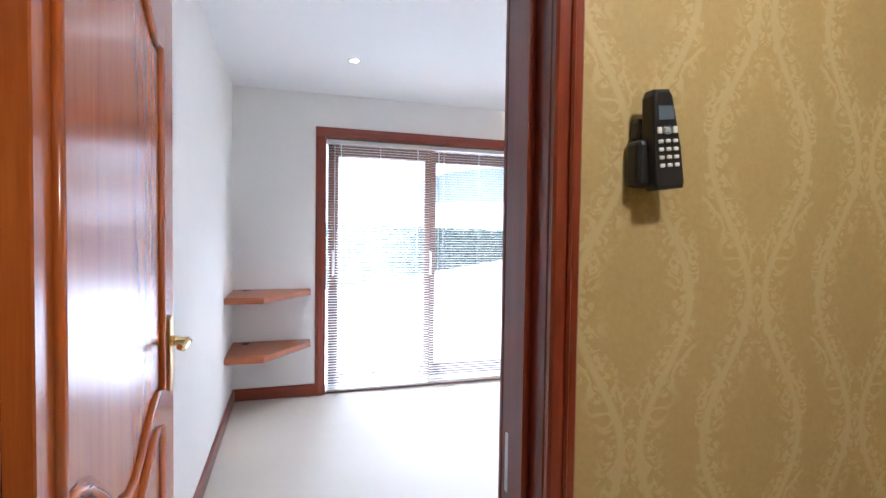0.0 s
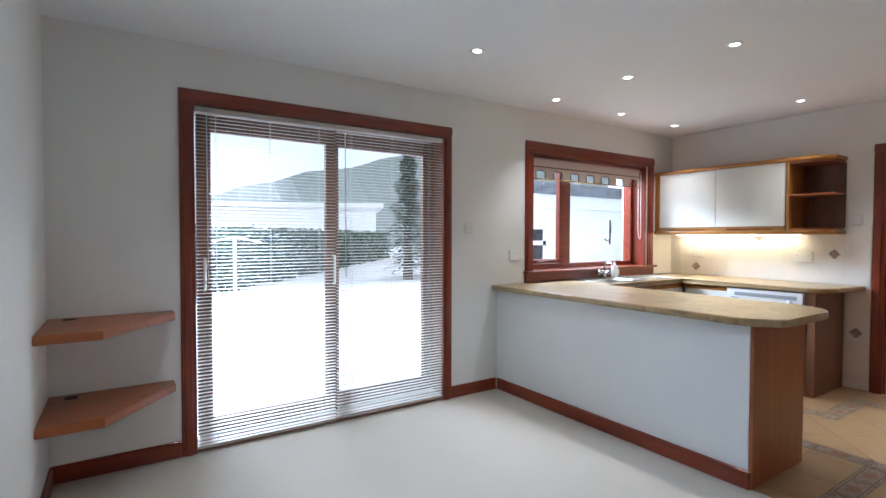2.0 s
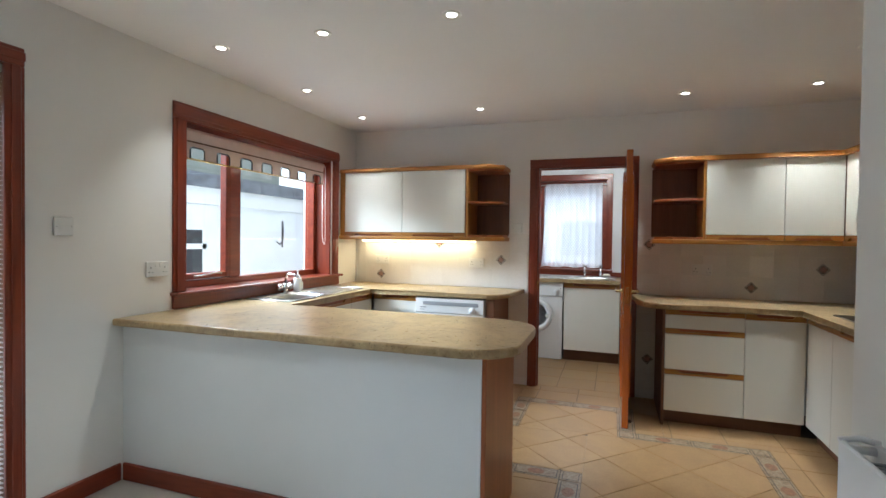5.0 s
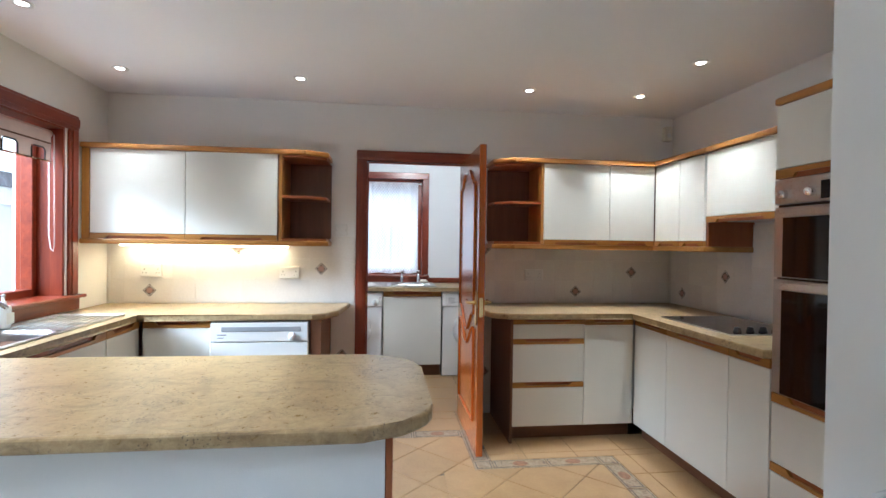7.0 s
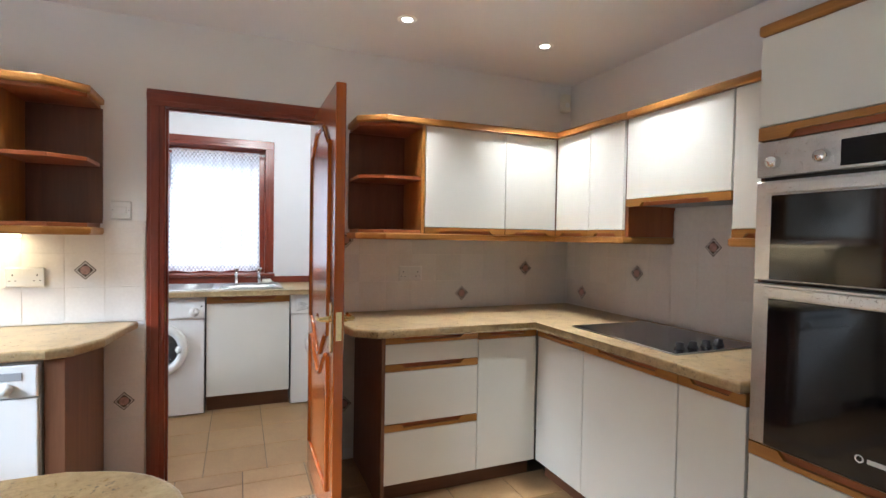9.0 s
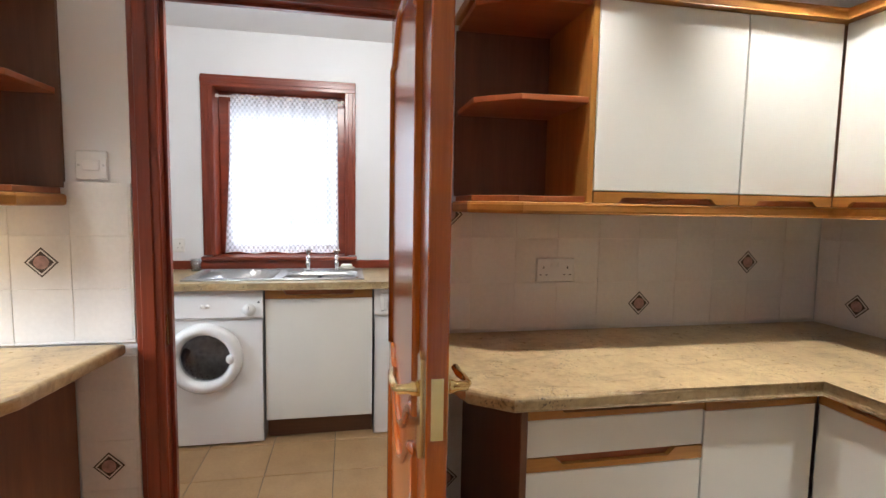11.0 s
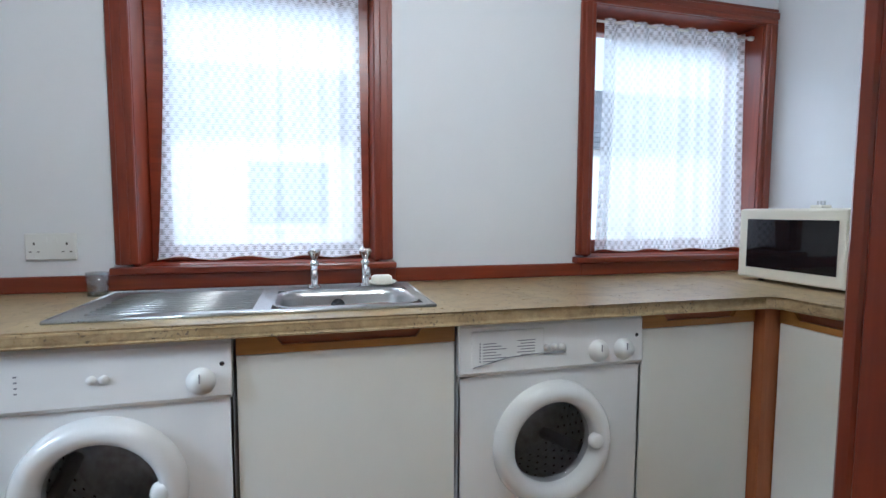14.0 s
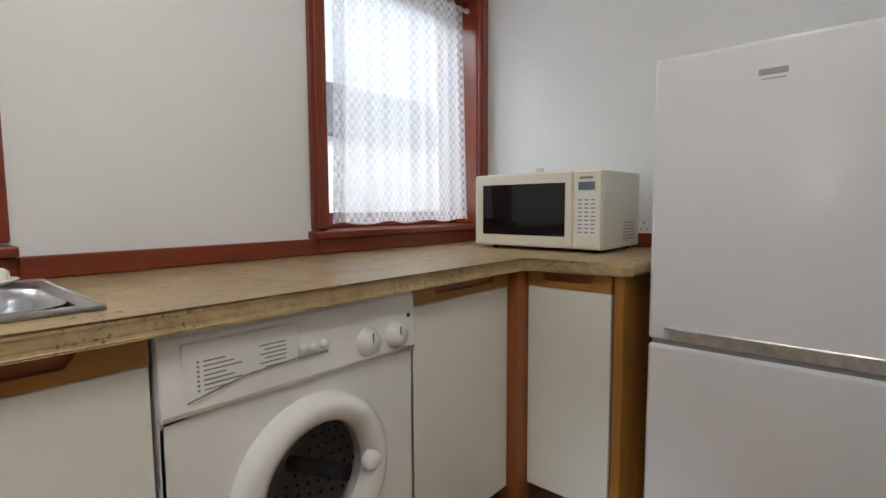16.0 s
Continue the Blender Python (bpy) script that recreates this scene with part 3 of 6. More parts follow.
def venetian(name, x0, x1, bottom):
    b = thing(name, ((x0 + x1) / 2, 4.553, bottom), "cream venetian blind lowered with its slats open", "blind", "patio blinds")
    y = 4.553
    part("head_rail", box(x0, y - 0.02, 2.005, x1, y + 0.02, 2.035, 0.002), "slat", b, "cream steel head rail")
    bm = bmesh.new()
    w, th = 0.0125, 0.0007
    k = 4
    top = [bm.verts.new((-0.5 * (x1 - x0) + (x1 - x0) * i, (j / k - 0.5) * 2 * w, 0.0016 * (1 - (2 * j / k - 1) ** 2))) for i in (0, 1) for j in range(k + 1)]
    low = [bm.verts.new((v.co.x, v.co.y, v.co.z - th)) for v in top]
    for s, flip in ((top, 1), (low, -1)):
        for j in range(k):
            q = (s[j], s[k + 1 + j], s[k + 2 + j], s[j + 1])
            bm.faces.new(q[::flip])
    for j in range(k):
        for off in (0, k + 1):
            bm.faces.new((top[off + j], top[off + j + 1], low[off + j + 1], low[off + j]))
    bm.faces.new((top[0], top[k + 1], low[k + 1], low[0])), bm.faces.new((top[k], top[2 * k + 1], low[2 * k + 1], low[k]))
    bmesh.ops.recalc_face_normals(bm, faces=bm.faces)
    me = mesh_of("slat", bm, "slat")
    z, rng = bottom + 0.035, random.Random(int(x0 * 100))
    while z < 2.0:
        s = new("slat", me)
        s.parent = b
        s.matrix_basis = pose(0, 0, z - bottom, 6 + rng.uniform(-1.5, 1.5), rng.uniform(-0.08, 0.08), 0)
        z += 0.0212
    part("bottom_rail", box(x0, y - 0.013, bottom, x1, y + 0.013, bottom + 0.018, 0.003), "slat", b)
    for f in (0.13, 0.5, 0.87):
        x = x0 + (x1 - x0) * f
        for yy in (-0.014, 0.014):
            part("ladder_cord", tube([(x, y + yy, bottom + 0.01), (x, y + yy, 2.01)], 0.0008, seg=4), "white", b)
    part("tilt_wand", tube([(x0 + 0.06, y - 0.022, 1.99), (x0 + 0.06, y - 0.03, 1.0)], 0.003, seg=6), "white", b, "clear tilt wand")


venetian("venetian_blind", 0.592, 1.448, 0.012)
venetian("venetian_blind", 1.454, 2.318, 0.022)


# ---- kitchen window ----
def kitchen_window():
    w = thing("window_kitchen", (4.08, 4.74, 0.97), "mahogany framed window with an opening casement", "window")
    tagged(w, kind="structure")
    y0, y1 = 4.68, 4.75
    part("window_frame", boxes((3.262, y0, 0.972, 3.33, y1, 2.01), (4.855, y0, 0.972, 4.89, y1, 2.01), (3.33, y0, 1.95, 4.855, y1, 2.01), (3.33, y0, 0.972, 4.855, y1, 1.02), (3.80, y0, 1.02, 3.91, y1, 1.95), bevel=0.004), "red_x", w, "red stained frame")
    sash = part("casement", boxes((3.335, y0 - 0.006, 1.025, 3.375, y1 - 0.02, 1.945), (3.757, y0 - 0.006, 1.025, 3.797, y1 - 0.02, 1.945), (3.375, y0 - 0.006, 1.905, 3.757, y1 - 0.02, 1.945), (3.375, y0 - 0.006, 1.025, 3.757, y1 - 0.02, 1.065), bevel=0.004), "red_x", w)
    part("stay", tube([(3.45, y0 - 0.03, 1.045), (3.52, y0 - 0.035, 1.05), (3.64, y0 - 0.03, 1.06), (3.70, y0 - 0.02, 1.055)], 0.006), "steel", sash, "steel window stay")
    for a, b in ((3.372, 3.76), (3.908, 4.858)):
        p = part("pane", box(a, 4.715, 1.018, b, 4.722, 1.952), "glass", w, "clear glass pane")
        p.visible_shadow = False
    part("window_sill", box(3.155, 4.47, 0.955, 5.035, 4.679, 0.975, 0.005, 2), "red_x", w, "stained sill board")
    part("apron", box(3.165, 4.508, 0.876, 5.025, 4.529, 0.955, 0.003), "red_x", w, "stained apron board")


kitchen_window()


def roller_blind():
    b = thing("roller_blind", (4.08, 4.61, 1.80), "pale pink roller blind with a castellated hem and cord loops", "blind")
    y, x0, x1 = 4.605, 3.275, 4.88
    part("roller", lathe([(0.0, 0), (0.022, 0), (0.022, x1 - x0), (0.0, x1 - x0)], (x0, y, 1.975), (1, 0, 0), 16), "fabric", b)
    part("cloth", box(x0 + 0.02, y - 0.022, 1.875, x1 - 0.02, y - 0.0205, 1.975), "fabric", b)
    part("batten", box(x0 + 0.02, y - 0.026, 1.905, x1 - 0.02, y - 0.021, 1.915, 0.002), "brown_x", b, "brown braid band")
    n = 7
    step = (x1 - x0 - 0.04) / n
    bm = bmesh.new()
    for i in range(n + 1):
        xc = x0 + 0.02 + i * step
        a, c = max(x0 + 0.02, xc - 0.055), min(x1 - 0.02, xc + 0.055)
        part("hem_tab", box(a, y - 0.022, 1.80, c, y - 0.0205, 1.875), "fabric", b)
    for i in range(n):
        a, c = x0 + 0.02 + i * step + 0.055, x0 + 0.02 + (i + 1) * step - 0.055
        r = 0.018
        part("loop", tube([(a, y - 0.024, 1.80), (a, y - 0.024, 1.86), (a + r, y - 0.024, 1.875), (c - r, y - 0.024, 1.875), (c, y - 0.024, 1.86), (c, y - 0.024, 1.80)], 0.005, seg=6), "black", b, "black corded edge")
    part("rod", tube([(x0 + 0.01, y - 0.022, 1.80), (x1 - 0.01, y - 0.022, 1.80)], 0.006), "brass", b, "brass hem rod")
    part("chain", tube([(4.862, y - 0.01, 1.97), (4.862, y - 0.012, 1.35), (4.867, y - 0.02, 1.27), (4.872, y - 0.03, 1.25), (4.877, y - 0.035, 1.29), (4.877, y - 0.03, 1.97)], 0.0035, seg=6), "white", b, "white bead chain")


roller_blind()


# ---- utility windows ----
def utility_window(i, a, b, drop):
    w = thing("window_utility_%d" % i, (7.21, (a + b) / 2, 0.98), "red stained window frame with clear glass", "window")
    tagged(w, kind="structure")
    x0, x1 = 7.175, 7.235
    part("window_frame", boxes((x0, a, 0.98, x1, a + 0.06, 2.04), (x0, b - 0.06, 0.98, x1, b, 2.04), (x0, a + 0.06, 1.98, x1, b - 0.06, 2.04), (x0, a + 0.06, 0.98, x1, b - 0.06, 1.04), bevel=0.004), "red_y", w)
    p = part("pane", box(7.203, a + 0.055, 1.035, 7.21, b - 0.055, 1.985), "glass", w, "clear glass pane")
    p.visible_shadow = False
    part("window_sill", box(6.99, max(0.24, a - 0.08), 0.953, 7.174, b + 0.08, 0.978, 0.005, 2), "red_y", w, "stained sill board")
    c = thing("net_curtain", (7.10, (a + b) / 2, 1.0), "white lace net curtain gathered on a rod", "curtain", "net curtains")
    y0, y1 = a + 0.045, b - 0.085
    part("rod", tube([(7.09, a + 0.004, 1.995), (7.09, b - 0.004, 1.995)], 0.006), "white", c, "white curtain rod")
    for yy in (a + 0.012, b - 0.012):
        part("bracket", lathe([(0.0, -0.01), (0.011, -0.01), (0.011, 0.01), (0.0, 0.01)], (7.09, yy, 1.995), (0, 1, 0), 12), "white", c)
    bm = bmesh.new()
    nu, nz = 110, 22
    rows = []
    rng = random.Random(i)
    ph = [rng.uniform(0, 6) for _ in range(4)]
    for k in range(nz + 1):
        f = k / nz
        z = 2.01 - f * (2.01 - drop)
        row = []
        for j in range(nu + 1):
            s = j / nu
            flare = 0.04 * f ** 1.5
            y = (y0 - flare * 0.2) + s * (y1 - y0 + flare * 1.2)
            depth = 0.010 * math.sin(s * 58 + ph[0]) * (1 - 0.45 * f) + 0.012 * f * math.sin(s * 17 + ph[1]) + 0.006 * math.sin(s * 29 + ph[2] + f)
            hem = 0.006 * f * math.sin(s * 21 + ph[3])
            row.append(bm.verts.new((7.09 + depth - 0.02 * f, y + 0.004 * math.sin(s * 58 + ph[0] + 1.6), z + hem)))
        rows.append(row)
    for r, q in zip(rows, rows[1:]):
        for j in range(nu):
            bm.faces.new((r[j], r[j + 1], q[j + 1], q[j])).smooth = True
    part("cloth", bm, "lace", c, "white patterned lace")
    part("hem", tube([tuple(v) for v in [(7.07 + 0.012 * math.sin(s * 17 / 30 + ph[1]), y0 - 0.008 + s / 30 * (y1 - y0 + 0.048), drop + 0.006 * math.sin(s * 21 / 30 + ph[3])) for s in range(31)]], 0.003, seg=5), "white", c)


utility_window(1, 2.13, 2.935, 1.0)
utility_window(2, 0.32, 1.20, 1.0)


def side_window():
    w = thing("window_utility_3", (5.87, 4.1, 0.98), "narrow red stained window with clear glass", "window")
    tagged(w, kind="structure")
    part("window_frame", boxes((5.701, 4.08, 0.981, 5.735, 4.14, 1.749), (6.005, 4.08, 0.981, 6.039, 4.14, 1.749), (5.735, 4.08, 1.715, 6.005, 4.14, 1.749), (5.735, 4.08, 0.981, 6.005, 4.14, 1.015), bevel=0.003), "red_z", w)
    part("pane", box(5.733, 4.106, 1.013, 6.007, 4.112, 1.717), "glass", w, "clear glass pane").visible_shadow = False


side_window()


# ---- doors ----
def lever(parent, x, y, z, out, along, label="polished brass lever handle"):
    """A lever on a back plate; out and along are unit directions of the face and of the lever."""
    o, a = Vector(out), Vector(along)
    up = Vector((0, 0, 1))
    c = Vector((x, y, z))
    bm = bmesh.new()
    pts = []
    for u, v in ((-0.022, -0.097), (0.0, -0.110), (0.022, -0.097), (0.022, 0.097), (0.0, 0.110), (-0.022, 0.097)):
        pts.append(c + a * u + up * v)
    lo = [bm.verts.new(p + o * 0.0005) for p in pts]
    hi = [bm.verts.new(p + o * 0.007) for p in pts]
    bm.faces.new(hi), bm.faces.new(lo[::-1])
    for i in range(6):
        bm.faces.new((lo[i], lo[(i + 1) % 6], hi[(i + 1) % 6], hi[i]))
    bmesh.ops.bevel(bm, geom=[e for f in bm.faces if len(f.verts) == 6 for e in f.edges], offset=0.002, segments=2, affect="EDGES")
    bmesh.ops.recalc_face_normals(bm, faces=bm.faces)
    h = part("handle", bm, "brass", parent, label)
    k = c + up * 0.035
    lathe_bm = lathe([(0.0, 0.006), (0.016, 0.006), (0.014, 0.02), (0.010, 0.026), (0.010, 0.05), (0.0, 0.052)], tuple(k), out, 16)
    tube([k + o * 0.044, k + o * 0.052 + a * 0.012, k + o * 0.053 + a * 0.05, k + o * 0.05 + a * 0.085 - up * 0.004, k + o * 0.046 + a * 0.105 + up * 0.004], 0.0085, bm=lathe_bm)
    part("lever", lathe_bm, "brass", h)


def curved_panel(face, out, axis, u0, u1, z0, z1, top, bottom, parent):
    """A raised field with a moulding; top and bottom give the swoop of each end."""
    def edge(kind, z, sgn):
        pts = []
        for i in range(13):
            s = i / 12
            u = u0 + (u1 - u0) * s
            if kind == "arch":
                c = min(1.0, max(0.0, (abs(s - 0.5) - 0.14) / 0.30))
                dz = -0.10 * (0.5 - 0.5 * math.cos(math.pi * c)) if sgn > 0 else 0.10 * (0.5 - 0.5 * math.cos(math.pi * c))
            else:
                dz = 0
            pts.append((u, z + dz))
        return pts
    t = edge(top, z1, 1)
    b = edge(bottom, z0, -1)
    def sag(u):
        return 0.14 * (0.5 + 0.5 * math.cos(math.pi * min(1, abs(2 * (u - u0) / (u1 - u0) - 1) / 0.85)))
    if bottom == "dip":
        b = [(u, z0 + 0.14 - sag(u)) for u, _ in b]
    if top == "dip":
        t = [(u, z1 - sag(u)) for u, _ in t]
    loop = t + b[::-1]
    def at(u, z, d):
        return (face + out * d, u, z) if axis == "x" else (u, face + out * d, z)
    part("moulding", tube([at(u, z, 0.004) for u, z in loop], 0.010, closed=True, seg=8), "door", parent)
    cu, cz = (u0 + u1) / 2, (z0 + z1) / 2
    def inset(k):
        return [(u + (cu - u) * k / abs(u1 - u0) * 2, z + (cz - z) * k / abs(z1 - z0) * 2) for u, z in loop]
    bm = bmesh.new()
    lo = [bm.verts.new(at(u, z, 0.0005)) for u, z in inset(0.012)]
    hi = [bm.verts.new(at(u, z, 0.0025)) for u, z in inset(0.022)]
    n = len(lo)
    for i in range(n):
        bm.faces.new((lo[i], lo[(i + 1) % n], hi[(i + 1) % n], hi[i]))
    bm.faces.new(hi)
    bmesh.ops.recalc_face_normals(bm, faces=bm.faces)
    part("raised_field", bm, "door", parent)


def hall_door():
    d = thing("hall_door", (-0.02, 1.36, 0), "glossy mahogany panelled door standing open", "door")
    x0, x1, y0, y1 = -0.045, -0.005, 1.305, 2.11
    part("leaf", box(x0, y0, 0.012, x1, y1, 1.985, 0.003), "door", d)
    curved_panel(x1, 1, "x", y0 + 0.065, y1 - 0.155, 0.745, 1.86, "arch", "dip", d)
    curved_panel(x1, 1, "x", y0 + 0.065, y1 - 0.155, 0.20, 0.79, "dip", "flat", d)
    lever(d, x1, y1 - 0.05, 0.955, (1, 0, 0), (0, -1, 0))
    lever(d, x0, y1 - 0.05, 0.955, (-1, 0, 0), (0, -1, 0))
    return d


HD = hall_door()


def utility_door():
    d = thing("utility_door", (5.37, 1.97, 0), "mahogany panelled door opened into the kitchen", "door")
    y0, y1, x0, x1 = 1.930, 1.972, 4.565, 5.352
    part("leaf", box(x0, y0, 0.012, x1, y1, 1.95, 0.003), "door", d)
    for face, out in ((y1, 1), (y0, -1)):
        curved_panel(face, out, "y", x0 + 0.11, x1 - 0.11, 0.745, 1.83, "arch", "dip", d)
        curved_panel(face, out, "y", x0 + 0.11, x1 - 0.11, 0.20, 0.79, "dip", "flat", d)
        lever(d, x0 + 0.05, face, 0.93, (0, out, 0), (1, 0, 0))
    part("latch_plate", box(x0 - 0.001, 1.939, 0.88, x0 + 0.001, 1.963, 1.0), "brass", d, "brass latch plate")
    part("door_stop", lathe([(0.0, 0), (0.012, 0), (0.012, 0.02), (0.0, 0.024)], (x0 + 0.05, y0 - 0.001, 0.05), (0, -1, 0), 12), "rubber", d)
    return d


utility_door()
setting("strike_plate_utility", box(5.382, 2.681, 0.86, 5.402, 2.6845, 0.96), "brass", "brass strike plate")
setting("strike_plate_hall", box(0.6725, 1.27, 0.86, 0.6755, 1.295, 0.96), "steel", "steel strike plate")


# ---- dining end ----
def corner_shelf(z):
    s = thing("corner_shelf", (-0.09, 4.52, z - 0.045), "orange-brown wooden corner shelf with a clipped front", "shelf", "corner shelves")
    part("board", prism([(-0.099, 4.529), (0.47, 4.529), (0.47, 4.44), (0.15, 4.02), (-0.099, 4.02)], z - 0.045, z, 0.008), "teak_x", s)
    part("cable_hole", lathe([(0.0, 0), (0.03, 0), (0.03, 0.003), (0.022, 0.004), (0.0, 0.002)], (0.0, 4.45, z), (0, 0, 1), 20), "dark", s, "dark cable grommet")


corner_shelf(0.855)
corner_shelf(0.455)


def radiator():
    r = thing("radiator", (2.0, 1.42, 0.15), "white panel radiator hung under the wall", "radiator")
    x0, x1, ya, yb, z0, z1 = 1.15, 2.55, 1.365, 1.465, 0.17, 0.785
    for nm, y in (("front_panel", yb - 0.012), ("back_panel", ya + 0.012)):
        bm = box(x0, y - 0.008, z0, x1, y + 0.008, z1, 0.005)
        part(nm, bm, "radiator", r)
    bm = bmesh.new()
    k = int((x1 - x0 - 0.08) / 0.022)
    for i in range(k):
        xx = x0 + 0.04 + i * 0.022
        add_box(bm, xx, ya + 0.021, z0 + 0.03, xx + 0.012, yb - 0.021, z1 - 0.03)
    tagged(part("convector_fins", bm, "grey", r), "grey convector fins", kind="stuff")
    for xx in (x0 + 0.02, x1 - 0.02, (x0 + x1) / 2):
        part("bridge", tube([(xx, ya + 0.012, z1 - 0.02), (xx, yb - 0.012, z1 - 0.02)], 0.012), "radiator", r)
    part("end_cap", tube([(x1 - 0.005, ya + 0.005, z1 - 0.004), (x1 - 0.005, (ya + yb) / 2, z1 + 0.006), (x1 - 0.005, yb - 0.004, z1 - 0.004)], 0.009), "radiator", r)
    for xx in (x0 + 0.2, x1 - 0.2):
        part("wall_bracket", box(xx, 1.316, 0.3, xx + 0.04, ya + 0.01, 0.6), "radiator", r)
    part("pipe", tube([(x1 - 0.03, 1.415, 0.0), (x1 - 0.03, 1.415, 0.19)], 0.008), "radiator", r)


radiator()


def phone():
    p = thing("wall_phone", (0.88, 1.19, 1.36), "black cordless handset on a wall cradle", "telephone")
    f = 1.169
    part("cradle", box(0.803, f - 0.036, 1.374, 0.868, f, 1.445, 0.010, 3), "black", p)
    # Black block above the cradle stands in for the shade behind the handset.
    part("charging_stand", box(0.812, f - 0.022, 1.445, 0.845, f, 1.478, 0.006, 2), "black", p)

    def tilted(bm):
        bmesh.ops.translate(bm, vec=(0.001, 0, 0), verts=bm.verts)
        bmesh.ops.rotate(bm, cent=(0.845, f - 0.04, 1.372), matrix=Matrix.Rotation(radians(-7), 3, "Y"), verts=bm.verts)
        return bm
    outline = [(0.823, 1.370), (0.870, 1.370), (0.873, 1.378), (0.868, 1.43), (0.863, 1.505), (0.857, 1.515), (0.832, 1.515), (0.827, 1.505), (0.823, 1.43), (0.820, 1.378)]
    hs = part("handset", tilted(prism(outline, f - 0.052, f - 0.024, 0.006, 3, plane="xz")), "black", p)
    for row in range(4):
        for c in range(3):
            part("key", tilted(box(0.8285 + c * 0.0128, f - 0.0545, 1.402 + row * 0.0115, 0.837 + c * 0.0128, f - 0.0515, 1.4075 + row * 0.0115, 0.001)), "white", hs, "pale keypad button")
    part("navigation_key", tilted(box(0.838, f - 0.0545, 1.449, 0.853, f - 0.0515, 1.461, 0.003)), "grey", hs)
    for x0 in (0.828, 0.8555):
        part("soft_key", tilted(box(x0, f - 0.0545, 1.450, x0 + 0.008, f - 0.0515, 1.460, 0.001)), "white", hs)
    part("screen", tilted(box(0.832, f - 0.0535, 1.470, 0.859, f - 0.0515, 1.490)), "lcd", hs, "grey screen")


phone()


# ---- electrics ----
def outlet(x, y, z, face, kind):
    """A white plate; face is the way it looks, kind is double, switch or blank."""
    w = {"double": 0.146, "switch": 0.088, "blank": 0.088}[kind]
    lab = {"double": "white double socket outlet on the wall", "switch": "white rocker light switch on the wall", "blank": "small white wall thermostat plate"}[kind]
    t = thing({"double": "socket_outlet", "switch": "light_switch", "blank": "wall_plate"}[kind], (x, y, z), lab, {"double": "socket", "switch": "switch", "blank": "plate"}[kind], "wall plates")
    def pb(u0, z0, u1, z1, d0, d1, bv=0.0):
        if face == "-y":
            return box(x + u0, y - d1, z + z0, x + u1, y - d0, z + z1, bv)
        if face == "+y":
            return box(x - u1, y + d0, z + z0, x - u0, y + d1, z + z1, bv)
        return box(x - d1, y - u1, z + z0, x - d0, y - u0, z + z1, bv)
    part("plate", pb(-w / 2, -0.044, w / 2, 0.044, 0, 0.011, 0.003), "white", t)
    if kind == "double":
        for s in (-1, 1):
            for du, dz, a, b in ((0, 0.006, 0.003, 0.008), (-0.011, -0.018, 0.006, 0.003), (0.011, -0.018, 0.006, 0.003)):
                u = s * 0.046 + du
                part("pin_hole", pb(u - a / 2 - 0.001, dz, u + a / 2 + 0.001, dz + b, 0.0108, 0.0114), "dark", t)
            part("rocker", pb(s * 0.014 - 0.006, 0.014, s * 0.014 + 0.006, 0.032, 0.011, 0.014, 0.001), "white", t)
    else:
        part("rocker", pb(-0.024, -0.016, 0.024, 0.016, 0.011, 0.014, 0.001), "white", t)
        for s in (-1, 1):
            part("screw", pb(s * 0.034 - 0.003, -0.003, s * 0.034 + 0.003, 0.003, 0.011, 0.0122), "steel", t)


outlet(2.555, 4.53, 1.35, "-y", "blank")
outlet(3.065, 4.53, 1.12, "-y", "double")
outlet(5.368, 4.22, 1.11, "-x", "double")
outlet(5.368, 3.25, 1.10, "-x", "double")
outlet(5.38, 2.875, 1.425, "-x", "switch")
outlet(5.368, 1.37, 1.095, "-x", "double")
outlet(7.035, 3.19, 1.05, "-x", "double")
outlet(6.21, 0.238, 0.985, "+y", "double")


def downlight(x, y, watts):
    t = thing("downlight", (x, y, CEIL - 0.006), "lit recessed ceiling downlight with a white rim", "downlight", "ceiling downlights")
    part("rim", lathe([(0.025, 0.004), (0.038, 0.0), (0.046, 0.002), (0.047, 0.006)], (x, y, CEIL - 0.006), (0, 0, 1), 24), "white", t)
    part("bulb", lathe([(0.0, 0.003), (0.024, 0.003), (0.026, 0.0045)], (x, y, CEIL - 0.006), (0, 0, 1), 20), "bulb", t, "glowing lamp")
    spot(x, y, CEIL - 0.02, watts)


for lx, ly in ((0.70, 3.70), (2.01, 3.70), (3.18, 4.18), (3.18, 3.51), (4.01, 4.18), (4.84, 4.18), (3.18, 2.80), (4.85, 3.10), (4.85, 1.58), (4.85, 0.78), (4.20, 0.77)):
    downlight(lx, ly, 36 if ly < 2 else 22)
hall_lamp = bpy.data.lights.new("hall_lamp", "POINT")
hall_lamp.energy, hall_lamp.color, hall_lamp.shadow_soft_size = 9.5, (1.0, 0.86, 0.64), 0.06
new("hall_lamp", hall_lamp).location = (0.82, 0.22, 2.30)
# Fill light added to brighten the utility room; no fixture goes with it.
ut_fill = bpy.data.lights.new("utility_fill", "POINT")
ut_fill.energy, ut_fill.color, ut_fill.shadow_soft_size = 14, (1.0, 0.93, 0.82), 0.12
new("utility_fill", ut_fill).location = (5.62, 2.2, 2.25)

